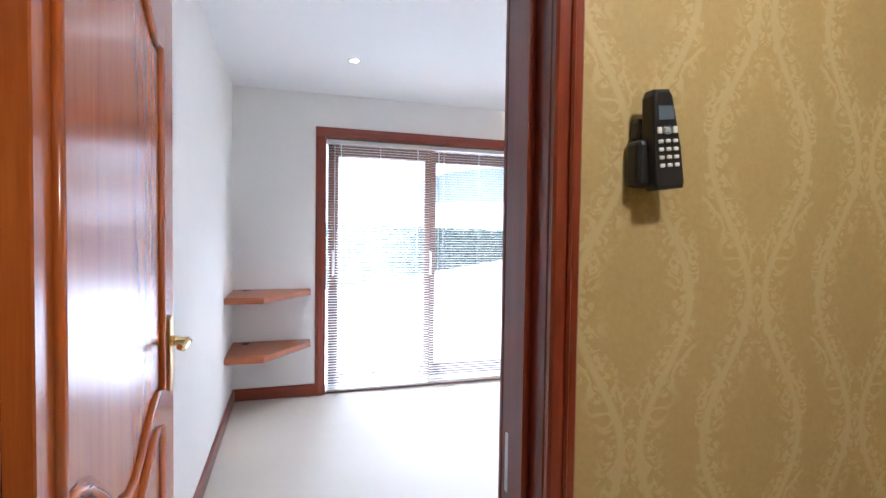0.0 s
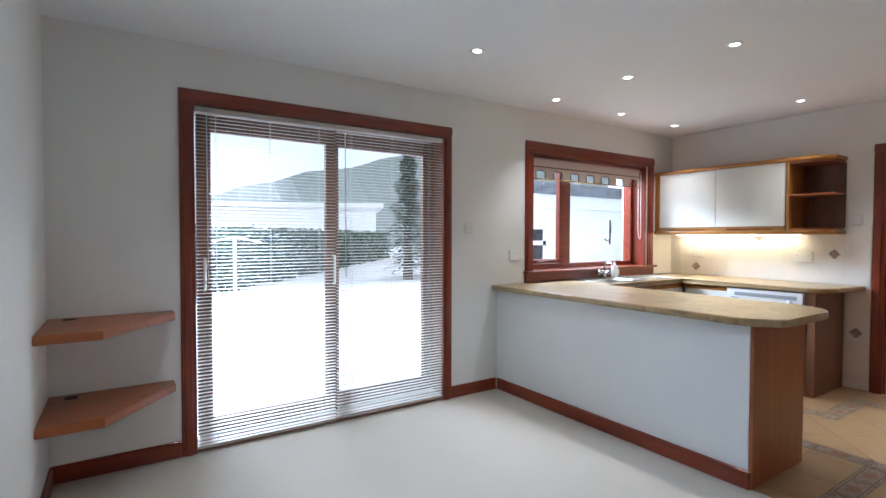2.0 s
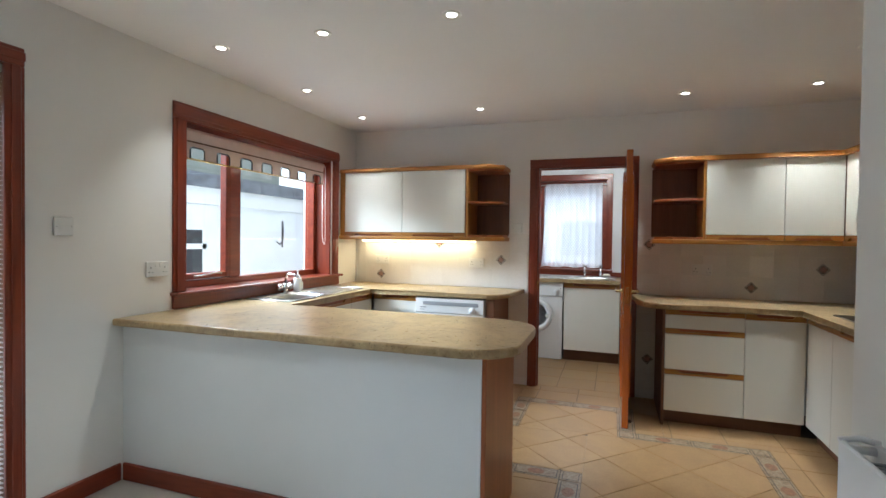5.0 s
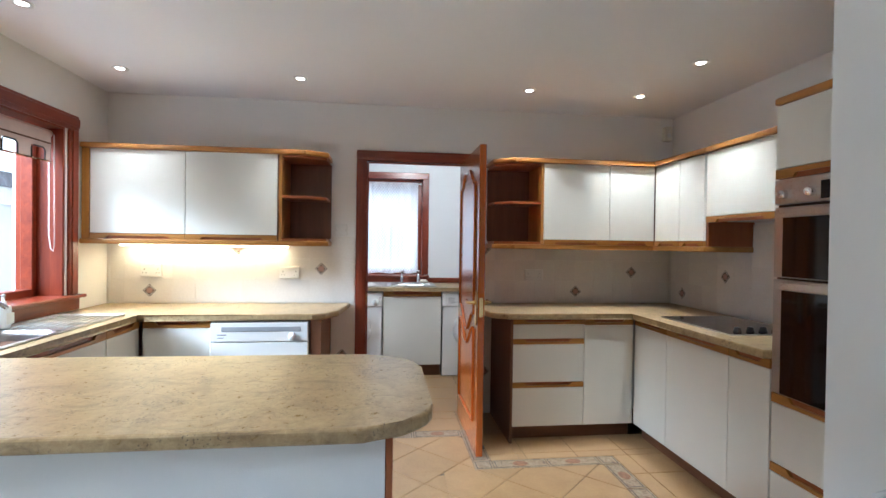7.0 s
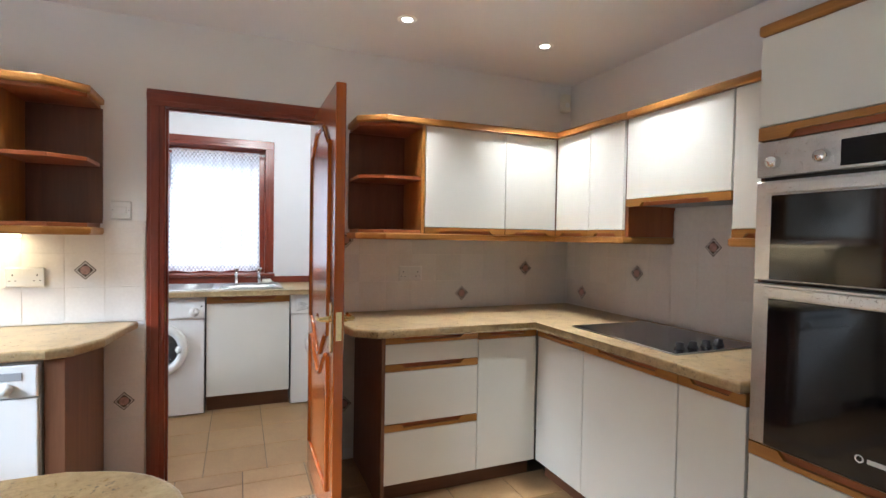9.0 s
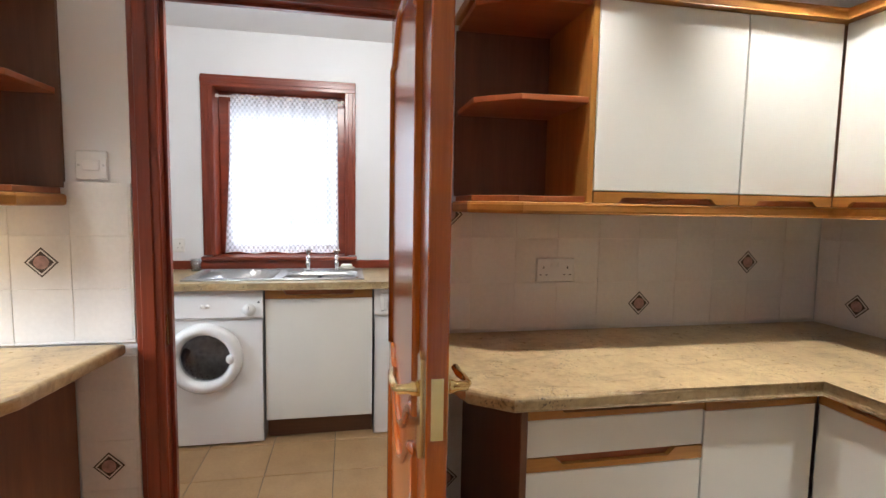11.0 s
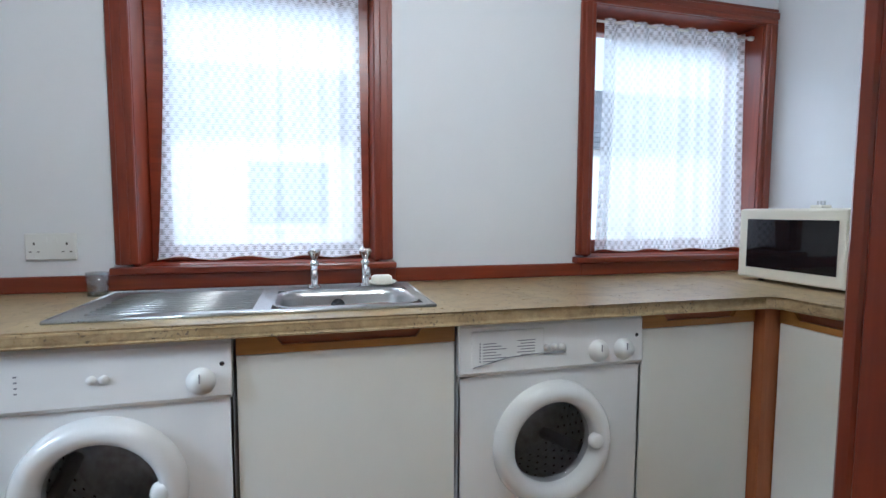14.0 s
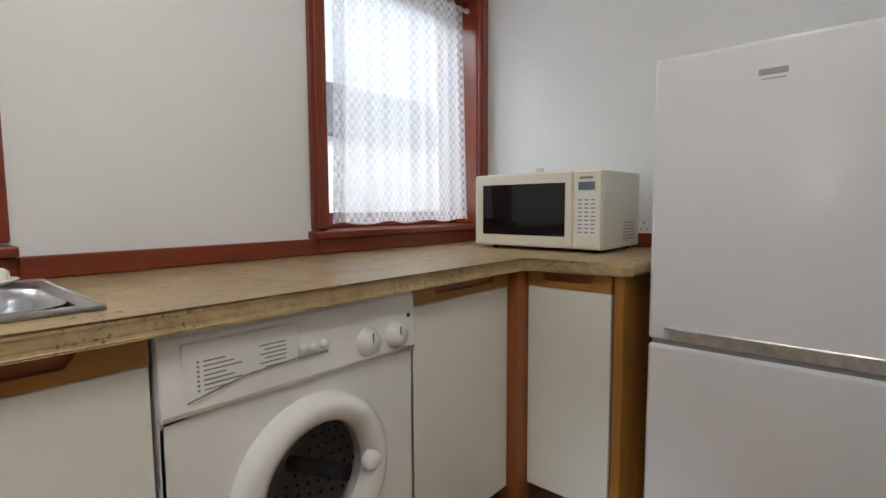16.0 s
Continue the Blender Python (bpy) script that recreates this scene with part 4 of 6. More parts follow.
smoke = thing("smoke_detector", (3.17, 2.02, CEIL), "round white smoke detector on the ceiling", "smoke detector")
part("base", lathe([(0.0, -0.012), (0.055, -0.012), (0.058, 0.0)], (3.17, 2.02, CEIL), (0, 0, 1), 28), "white", smoke)
part("cover", lathe([(0.0, -0.046), (0.02, -0.046), (0.040, -0.040), (0.048, -0.028), (0.050, -0.012)], (3.17, 2.02, CEIL), (0, 0, 1), 28), "white", smoke)
pir = thing("alarm_sensor", (5.33, 0.27, 2.25), "small ivory alarm sensor in the corner", "sensor")
part("body", box(5.325, 0.235, 2.19, 5.379, 0.30, 2.31, 0.012, 3), "ivory", pir)
part("lens", lathe([(0.0, 0.006), (0.014, 0.004), (0.018, 0.0)], (5.325, 0.268, 2.235), (-1, 0, 0), 16), "white", pir, "white lens")


# ---- kitchen joinery ----
def handle_rail(name, parent, axis, face, out, u0, u1, z0, z1, grip=True, up=False):
    """An oak strip with a long scooped grip, along x or y at a cabinet face."""
    w = u1 - u0
    zc = z0 + 0.35 * (z1 - z0)
    pts = [(u0, z0), (u0, z1), (u1, z1), (u1, z0)]
    if grip and w > 0.2 and up:
        m, zc = min(0.09, w * 0.16), z0 + 0.42 * (z1 - z0)
        pts = [(u0, z0), (u0, z1), (u0 + m, z1), (u0 + m + 0.022, zc), (u1 - m - 0.022, zc), (u1 - m, z1), (u1, z1), (u1, z0)]
    elif grip and w > 0.2:
        m = min(0.09, w * 0.16)
        pts = [(u0, z0), (u0, z1), (u1, z1), (u1, z0), (u1 - m, z0), (u1 - m - 0.018, zc + 0.006), (u0 + m + 0.018, zc + 0.006), (u0 + m, z0)]
    a, b = sorted((face, face + out * 0.020))
    bm = prism(pts, a, b, plane="yz" if axis == "y" else "xz")
    r = part(name, bm, ("oak_y" if axis == "y" else "oak_x"), parent, "golden oak grip rail")
    back = (min(face, face + out * 0.006), max(face, face + out * 0.006))
    bm2 = box(back[0], u0 + 0.003, z0, back[1], u1 - 0.003, z1) if axis == "y" else box(u0 + 0.003, back[0], z0, u1 - 0.003, back[1], z1)
    part("grip_recess", bm2, "teak_" + axis, r)


def door_panel(parent, axis, face, out, u0, u1, z0, z1, name="door"):
    a, b = sorted((face, face + out * 0.018))
    g = 0.002
    bm = box(a, u0 + g, z0 + g, b, u1 - g, z1 - g, 0.002) if axis == "y" else box(u0 + g, a, z0 + g, u1 - g, b, z1 - g, 0.002)
    return part(name, bm, "cream", parent, "plain cream laminate front")


def base_unit(axis, face, out, back, u0, u1, fronts, label="cream fronted base cabinet with an oak grip rail", ztop=0.83, kick=0.10, name="base_cabinet"):
    """fronts: rows (z0, z1, rail height) from the top."""
    at = (face, (u0 + u1) / 2, 0) if axis == "y" else ((u0 + u1) / 2, face, 0)
    t = thing(name, at, label, "cabinet", "base cabinets")
    f = face - out * 0.001
    lo, hi = sorted((f, back))
    part("carcass", box(lo, u0 + 0.001, kick, hi, u1 - 0.001, ztop) if axis == "y" else box(u0 + 0.001, lo, kick, u1 - 0.001, hi, ztop), "brown_z", t)
    k = face - out * 0.05
    lo, hi = sorted((k, k - out * 0.016))
    part("plinth", box(lo, u0, 0, hi, u1, kick) if axis == "y" else box(u0, lo, 0, u1, hi, kick), "brown_" + axis, t, "brown plinth board")
    for z0, z1, rail in fronts:
        p = door_panel(t, axis, face, out, u0, u1, z0, z1 - rail, "drawer_front" if len(fronts) > 1 else "door")
        if rail:
            handle_rail("grip_rail", t, axis, face, out, u0 + 0.002, u1 - 0.002, z1 - rail, z1, up=True)
    return t


DOOR1 = [(0.10, 0.83, 0.042)]
# run on the end wall towards the corner
base_unit("y", 4.82, -1, 5.37, 0.822, 1.18, DOOR1)
base_unit("y", 4.82, -1, 5.37, 1.18, 1.685, [(0.10, 0.40, 0.035), (0.40, 0.695, 0.035), (0.695, 0.83, 0.035)], "cream fronted drawer unit with oak grip rails", name="drawer_unit")
solo("end_panel", box(4.775, 1.687, 0, 5.37, 1.705, 0.833, 0.002), "brown_z", "brown veneered end panel beside the drawers", "panel", "end panels")
# run on the south wall
base_unit("x", 0.80, 1, 0.21, 4.41, 4.80, DOOR1)
base_unit("x", 0.80, 1, 0.21, 3.865, 4.41, DOOR1)
base_unit("x", 0.80, 1, 0.21, 3.595, 3.865, DOOR1)
# run left of the utility door and under the window
base_unit("y", 4.81, -1, 5.37, 3.62, 4.02, DOOR1)
solo("end_panel", box(4.79, 2.945, 0, 5.37, 3.012, 0.833, 0.002), "brown_z", "brown veneered end panel beside the dishwasher", "panel", "end panels")
base_unit("x", 4.06, -1, 4.50, 4.44, 4.80, DOOR1)
base_unit("x", 4.06, -1, 4.50, 3.62, 4.44, DOOR1)
# peninsula: its back to the dining end
setting("peninsula_panel", box(2.860, 2.545, 0, 2.90, 4.529, 0.833), "pen", "white painted back of the peninsula")
solo("end_panel", box(2.862, 2.525, 0, 3.45, 2.544, 0.833, 0.002), "teak_z", "orange veneered end panel of the peninsula", "panel", "end panels")
base_unit("y", 3.44, 1, 2.91, 2.546, 3.15, DOOR1)
base_unit("y", 3.44, 1, 2.91, 3.15, 3.75, DOOR1)


def dishwasher():
    d = thing("dishwasher", (4.8, 3.32, 0), "white freestanding dishwasher under the worktop", "dishwasher")
    part("body", box(4.80, 3.022, 0.0, 5.36, 3.618, 0.825, 0.004), "enamel", d)
    f = part("fascia", box(4.772, 3.024, 0.70, 4.80, 3.616, 0.822, 0.006, 2), "enamel", d)
    part("grip", box(4.769, 3.07, 0.765, 4.773, 3.55, 0.795, 0.002), "grey", f, "grey grip slot")
    part("dial", lathe([(0.024, 0), (0.022, 0.018), (0.0, 0.02)], (4.772, 3.12, 0.735), (-1, 0, 0), 20), "white", f)
    part("door_front", box(4.775, 3.024, 0.11, 4.80, 3.616, 0.695, 0.005, 2), "enamel", d)
    part("lettering", boxes((4.7705, 3.52, 0.742, 4.7715, 3.575, 0.748), (4.7705, 3.535, 0.724, 4.7715, 3.575, 0.728)), "ink", f)


dishwasher()


# worktops
def arc(cx, cy, r, a0, a1, k=8):
    return [(cx + r * math.cos(radians(a0 + (a1 - a0) * i / k)), cy + r * math.sin(radians(a0 + (a1 - a0) * i / k))) for i in range(k + 1)]


Z0, Z1 = 0.834, 0.874
top_main = solo("peninsula_worktop", prism([(2.80, 4.528), (2.80, 2.60), (2.85, 2.50), *arc(2.98, 2.54, 0.13, 225, 270, 3), (3.36, 2.41), *arc(3.40, 2.63, 0.22, 270, 360, 8), (3.62, 4.04), (4.765, 4.04), (4.765, 3.0), (4.80, 2.92), (4.95, 2.85), (5.368, 2.80), (5.368, 4.528)], Z0, Z1, 0.012, 3), "top", "mottled sand laminate worktop running round to the dishwasher", "worktop")
solo("hob_worktop", prism([(5.368, 1.90), (5.0, 1.87), (4.83, 1.83), (4.755, 1.73), (4.755, 0.86), (3.59, 0.86), (3.59, 0.212), (5.368, 0.212)], Z0, Z1, 0.012, 3), "top", "mottled sand laminate worktop under the hob", "worktop")


def sink(name, x0, y0, x1, y1, z, bowl, ridges, label, axis):
    """A pressed steel sink top with one bowl (x0, y0, x1, y1) and ridges on its drainer."""
    s = thing(name, ((x0 + x1) / 2, (y0 + y1) / 2, z), label, "sink")
    bx0, by0, bx1, by1 = bowl
    r = 0.07
    def rim(i, h):
        return [(px, py, h) for c in ((bx1 - r, by1 - r, 0), (bx0 + r, by1 - r, 90), (bx0 + r, by0 + r, 180), (bx1 - r, by0 + r, 270)) for px, py in arc(c[0], c[1], max(0.01, r - i), c[2], c[2] + 90, 5)]
    bm = bmesh.new()
    outer = []
    top = rim(0, z + 0.006)
    n = len(top)
    for px, py, h in top:
        dx, dy = px - (bx0 + bx1) / 2, py - (by0 + by1) / 2
        outer.append((min(max(px + (1 if dx > 0 else -1) * 0.012, x0), x1), min(max(py + (1 if dy > 0 else -1) * 0.012, y0), y1), h))
    def ring(pts):
        return [bm.verts.new(p) for p in pts]
    cx, cy = (bx0 + bx1) / 2, (by0 + by1) / 2
    def shrink(k, h):
        return [(cx + (px - cx) * k, cy + (py - cy) * k, h) for px, py, _ in top]
    rings = [ring(outer), ring(top), ring(shrink(0.97, z - 0.02)), ring(shrink(0.93, z - 0.14)), ring(shrink(0.8, z - 0.155))]
    for a, b in zip(rings, rings[1:]):
        for i in range(n):
            bm.faces.new((a[i], a[(i + 1) % n], b[(i + 1) % n], b[i])).smooth = True
    bm.faces.new(rings[-1])
    bmesh.ops.recalc_face_normals(bm, faces=bm.faces)
    part("bowl", bm, "steel", s)
    e = 0.012
    rows = [(x0, y0, z + 0.0005, x1, by0 - e, z + 0.006), (x0, by1 + e, z + 0.0005, x1, y1, z + 0.006), (x0, by0 - e, z + 0.0005, bx0 - e, by1 + e, z + 0.006), (bx1 + e, by0 - e, z + 0.0005, x1, by1 + e, z + 0.006)]
    rows = [q for q in rows if q[3] - q[0] > 0.004 and q[4] - q[1] > 0.004]
    part("deck", boxes(*rows), "steel", s)
    part("rim", tube([(x0, y0, z + 0.004), (x1, y0, z + 0.004), (x1, y1, z + 0.004), (x0, y1, z + 0.004)], 0.006, closed=True, seg=8), "steel", s)
    for a in ridges:
        if axis == "x":
            part("ridge", tube([(a[0], a[1], z + 0.007), (a[2], a[1], z + 0.007)], 0.004, seg=6), "steel", s)
        else:
            part("ridge", tube([(a[0], a[1], z + 0.007), (a[0], a[2], z + 0.007)], 0.004, seg=6), "steel", s)
    return s


sink("kitchen_sink", 3.72, 4.10, 4.74, 4.46, Z1, (3.78, 4.13, 4.20, 4.42), [(4.27, 4.15 + 0.04 * i, 4.68) for i in range(7)], "stainless steel kitchen sink with a ribbed drainer", "x")


def cut_bowl(ob, x0, y0, x1, y1):
    """Saws a sink's opening through a worktop."""
    saw = new("saw", mesh_of("saw", box(x0, y0, 0.5, x1, y1, 1.2), "steel", (0, 0, 0)))
    mod = ob.modifiers.new("cut", "BOOLEAN")
    mod.operation, mod.solver, mod.object = "DIFFERENCE", "EXACT", saw
    bpy.context.view_layer.update()
    deps = bpy.context.evaluated_depsgraph_get()
    me = bpy.data.meshes.new_from_object(ob.evaluated_get(deps))
    ob.modifiers.clear()
    ob.data = me
    bpy.data.objects.remove(saw)


cut_bowl(top_main, 3.765, 4.115, 4.215, 4.435)


def mixer_tap():
    t = thing("mixer_tap", (4.14, 4.44, Z1), "chrome mixer tap behind the sink", "tap")
    x, y, z = 4.12, 4.44, Z1 + 0.006
    part("body", lathe([(0.0, 0), (0.028, 0), (0.026, 0.012), (0.016, 0.03), (0.016, 0.06), (0.02, 0.075), (0.0, 0.08)], (x, y, z), (0, 0, 1), 16), "chrome", t)
    part("spout", tube([(x, y, z + 0.06), (x, y - 0.01, z + 0.13), (x, y - 0.03, z + 0.155), (x, y - 0.10, z + 0.14), (x, y - 0.13, z + 0.12)], 0.011), "chrome", t)
    for s in (-1, 1):
        part("tap_head", lathe([(0.0, 0), (0.012, 0), (0.013, 0.03), (0.024, 0.04), (0.026, 0.06), (0.018, 0.07), (0.0, 0.072)], (x + s * 0.015, y, z + 0.035), (s * 0.9, 0, 0.3), 14), "chrome", t)


mixer_tap()
soap_b = thing("soap_bottle", (4.26, 4.44, Z1), "white plastic soap bottle beside the tap", "bottle")
part("body", prism(arc(4.26, 4.425, 0.032, 0, 360, 16)[:-1], Z1 + 0.0065, Z1 + 0.12, 0.008), "white", soap_b)
part("pump", lathe([(0.0, 0), (0.016, 0), (0.014, 0.02), (0.006, 0.025), (0.006, 0.05), (0.012, 0.052), (0.0, 0.06)], (4.26, 4.425, Z1 + 0.12), (0, 0, 1), 14), "white", soap_b)
part("label", box(4.235, 4.391, Z1 + 0.03, 4.285, 4.393, Z1 + 0.085), "ivory", soap_b, "printed label")


def hob():
    h = thing("hob", (4.25, 0.53, Z1), "black ceramic hob with four knobs", "hob")
    part("glass_top", box(3.93, 0.29, Z1 + 0.0005, 4.57, 0.76, Z1 + 0.008, 0.003), "blackglass", h)
    part("trim", tube([(3.93, 0.29, Z1 + 0.004), (4.57, 0.29, Z1 + 0.004), (4.57, 0.76, Z1 + 0.004), (3.93, 0.76, Z1 + 0.004)], 0.004, closed=True, seg=6), "steel", h)
    for i in range(4):
        part("knob", lathe([(0.021, 0), (0.021, 0.006), (0.017, 0.010), (0.016, 0.026), (0.0, 0.028)], (3.99, 0.45 + i * 0.075, Z1 + 0.008), (0, 0, 1), 18), "black", h)


hob()


def oven_tower():
    t = thing("tall_oven_unit", (3.28, 0.8, 0), "tall cream cabinet housing a built-in oven", "cabinet")
    x0, x1, y = 2.975, 3.588, 0.80
    part("carcass", boxes((x0, 0.21, 0.10, x1, y - 0.001, 0.69), (x0, 0.21, 1.63, x1, y - 0.001, 1.965), (x0, 0.21, 0.69, x1, 0.4, 1.63), (x0, 0.4, 0.69, x0 + 0.012, y - 0.001, 1.63), (x1 - 0.012, 0.4, 0.69, x1, y - 0.001, 1.63)), "brown_z", t)
    part("plinth", box(x0, y - 0.066, 0, x1, y - 0.05, 0.10), "brown_x", t)
    part("cornice", box(x0, 0.21, 1.966, x1 + 0.004, y + 0.03, 2.0, 0.010, 3), "oak_x", t, "golden oak top board")
    door_panel(t, "x", y, 1, x0, x1, 1.682, 1.965)
    handle_rail("grip_rail", t, "x", y, 1, x0 + 0.002, x1 - 0.002, 1.64, 1.681)
    handle_rail("grip_rail", t, "x", y, 1, x0 + 0.002, x1 - 0.002, 0.648, 0.688, up=True)
    door_panel(t, "x", y, 1, x0, x1, 0.378, 0.647, "drawer_front")
    handle_rail("grip_rail", t, "x", y, 1, x0 + 0.002, x1 - 0.002, 0.34, 0.377, up=True)
    door_panel(t, "x", y, 1, x0, x1, 0.10, 0.339, "drawer_front")
    o = thing("built_in_oven", (3.28, 0.8, 0.69), "stainless double oven with black glass doors", "oven")
    part("body", box(x0 + 0.014, 0.42, 0.695, x1 - 0.014, y, 1.625), "dark", o)
    f = part("control_panel", box(x0 + 0.002, y, 1.525, x1 - 0.002, y + 0.024, 1.634, 0.003), "steel", o, "brushed steel fascia")
    part("display", box(3.225, y + 0.0235, 1.535, 3.35, y + 0.0255, 1.607), "blackglass", f)
    for kx in (3.53, 3.395, 3.18, 3.05):
        part("knob", lathe([(0.020, 0), (0.019, 0.016), (0.015, 0.024), (0.0, 0.025)], (kx, y + 0.024, 1.568), (0, 1, 0), 18), "chrome", f)
    for z0, z1 in ((1.205, 1.512), (0.692, 1.195)):
        d = part("oven_door", box(x0 + 0.002, y, z0, x1 - 0.002, y + 0.022, z1, 0.003), "steel", o)
        part("door_glass", box(x0 + 0.004, y + 0.0215, z0 + 0.004, x1 - 0.052, y + 0.026, z1 - 0.045, 0.002), "blackglass", d, "black glass")
        part("oven_handle", box(x0 + 0.004, y + 0.030, z1 - 0.042, x1 - 0.045, y + 0.042, z1 - 0.008, 0.004, 2), "steel", d, "flat steel handle")
        for hx in (x0 + 0.03, x1 - 0.08):
            part("handle_post", box(hx, y + 0.021, z1 - 0.035, hx + 0.02, y + 0.031, z1 - 0.015), "steel", d)
    part("badge", boxes((3.20, y + 0.0255, 0.752, 3.262, y + 0.0268, 0.764)), "white", o)
    part("badge_ring", lathe([(0.007, 0), (0.010, 0.001), (0.011, 0)], (3.28, y + 0.026, 0.758), (0, 1, 0), 16), "white", o)


oven_tower()


# wall cabinets
ZB, ZT = 1.338, 1.928


def shelf_end(parent, y_in, y_out, x_front, x_back):
    """Open end shelves with a clipped front corner; y_out is the free end."""
    s = 1 if y_out > y_in else -1
    c = 0.10
    pts = [(x_back, y_in), (x_front + 0.012, y_in), (x_front + 0.012, y_out - s * (c + 0.03)), (x_front + c, y_out - s * 0.01), (x_back, y_out - s * 0.01)]
    for z in (ZB, 1.63, ZT - 0.018):
        part("shelf", prism(pts, z, z + 0.018, 0.002, 1), "teak_y", parent)
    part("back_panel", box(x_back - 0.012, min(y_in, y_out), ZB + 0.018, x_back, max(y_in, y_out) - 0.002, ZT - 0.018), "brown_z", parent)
    part("divider", box(x_front, min(y_in, y_in + s * 0.018), ZB, x_back, max(y_in, y_in + s * 0.018), ZT), "oak_z", parent)


def rails(parent, pts_list, label):
    for pts in pts_list:
        part("cornice", prism(pts, ZT, ZT + 0.036, 0.010, 2), "oak_y", parent, "golden oak cornice")
        part("pelmet", prism(pts, ZB - 0.036, ZB, 0.010, 2), "oak_y", parent, "golden oak light pelmet")


def wall_cabinets_left():
    t = thing("wall_cabinet", (5.22, 3.7, ZB), "cream wall cabinet with oak rails and an open end", "cabinet", "wall cabinets")
    part("carcass", box(5.072, 3.27, ZB, 5.378, 4.50, ZT), "brown_z", t)
    part("gable", box(5.05, 4.47, ZB, 5.378, 4.515, ZT), "oak_z", t)
    for a, b in ((3.875, 4.468), (3.28, 3.875)):
        door_panel(t, "y", 5.07, -1, a, b, ZB + 0.034, ZT)
        handle_rail("grip_rail", t, "y", 5.07, -1, a + 0.002, b - 0.002, ZB, ZB + 0.033)
    shelf_end(t, 3.268, 2.95, 5.05, 5.378)
    rails(t, [[(5.378, 4.52), (5.035, 4.52), (5.035, 3.09), (5.14, 2.945), (5.378, 2.945)]], "")
    part("strip_light", box(5.28, 3.25, ZB - 0.052, 5.32, 4.40, ZB - 0.037, 0.004), "strip", t, "glowing strip light")


wall_cabinets_left()
strip = bpy.data.lights.new("strip_glow", "AREA")
strip.shape, strip.size, strip.size_y, strip.energy, strip.color = "RECTANGLE", 0.04, 1.1, 2.0, (1.0, 0.78, 0.42)
new("strip_glow", strip).matrix_world = pose(5.30, 3.82, ZB - 0.056, 0, 0, 0)


def wall_cabinets_right():
    t = thing("wall_cabinet", (5.22, 1.1, ZB), "cream corner wall cabinets with oak rails and open end shelves", "cabinet", "wall cabinets")
    part("carcass", boxes((5.072, 0.22, ZB, 5.378, 1.40, ZT), (4.48, 0.202, ZB, 5.07, 0.517, ZT)), "brown_z", t)
    for a, b in ((0.895, 1.398), (0.541, 0.895)):
        door_panel(t, "y", 5.07, -1, a, b, ZB + 0.034, ZT)
        handle_rail("grip_rail", t, "y", 5.07, -1, a + 0.002, b - 0.002, ZB, ZB + 0.033)
    for a, b in ((4.745, 5.05), (4.48, 4.745)):
        door_panel(t, "x", 0.52, 1, a, b, ZB + 0.034, ZT)
        handle_rail("grip_rail", t, "x", 0.52, 1, a + 0.002, b - 0.002, ZB, ZB + 0.033)
    part("side_panel", box(4.462, 0.202, ZB, 4.479, 0.52, 1.525), "teak_z", t)
    shelf_end(t, 1.40, 1.755, 5.05, 5.378)
    rails(t, [[(5.378, 0.21), (5.378, 1.76), (5.14, 1.76), (5.035, 1.62), (5.035, 0.555), (4.455, 0.555), (4.455, 0.202)]], "")
    h = thing("hood_cabinet", (4.17, 0.36, 1.5), "cream cabinet front over the cooker hood", "cabinet", "wall cabinets")
    part("carcass", box(3.885, 0.202, 1.525, 4.461, 0.519, ZT), "brown_z", h)
    door_panel(h, "x", 0.52, 1, 3.885, 4.462, 1.525, ZT)
    handle_rail("grip_rail", h, "x", 0.52, 1, 3.887, 4.46, 1.488, 1.5245)
    part("filter", box(3.90, 0.22, 1.495, 4.445, 0.515, 1.524), "grey", h, "grey hood filter")
    part("cornice", box(3.592, 0.202, ZT, 4.454, 0.555, ZT + 0.036, 0.008, 2), "oak_x", h, "golden oak cornice")
    k = thing("wall_cabinet", (3.74, 0.36, ZB), "narrow cream wall cabinet beside the oven housing", "cabinet", "wall cabinets")
    part("carcass", box(3.595, 0.202, ZB, 3.884, 0.519, ZT), "brown_z", k)
    door_panel(k, "x", 0.52, 1, 3.595, 3.882, ZB + 0.034, ZT)
    handle_rail("grip_rail", k, "x", 0.52, 1, 3.597, 3.88, ZB, ZB + 0.033)
    part("pelmet", box(3.595, 0.202, ZB - 0.036, 3.888, 0.555, ZB, 0.010, 2), "oak_x", k)


wall_cabinets_right()


# ---- utility room ----
UZ0, UZ1 = 0.857, 0.897
top_ut = solo("utility_worktop", prism([(7.03, 0.242), (7.03, 3.99), (6.415, 3.99), (6.415, 0.92), (6.38, 0.885), (6.10, 0.885), (6.07, 0.86), (6.07, 0.242)], UZ0, UZ1, 0.013, 3), "top", "mottled brown laminate worktop turning the corner", "worktop")
setting("upstand_utility", box(7.013, 1.25, UZ1 + 0.001, 7.0345, 2.05, 0.952, 0.003), "red_y", "red stained upstand board")
setting("upstand_utility_2", box(7.013, 3.07, UZ1 + 0.001, 7.0345, 3.99, 0.952, 0.003), "red_y", "red stained upstand board")
setting("upstand_utility_3", box(7.013, 0.242, UZ1 + 0.001, 7.0345, 1.25, 0.952, 0.003), "red_y", "red stained upstand board")
setting("upstand_utility_4", box(7.013, 2.05, UZ1 + 0.001, 7.0345, 3.07, 0.952, 0.003), "red_y", "red stained upstand board")
setting("upstand_utility_5", box(6.07, 0.239, UZ1 + 0.001, 7.012, 0.256, 0.952, 0.003), "red_x", "red stained upstand board")
UD = [(0.12, 0.853, 0.05)]
base_unit("y", 6.475, -1, 7.02, 1.972, 2.553, UD, ztop=0.853, kick=0.12)
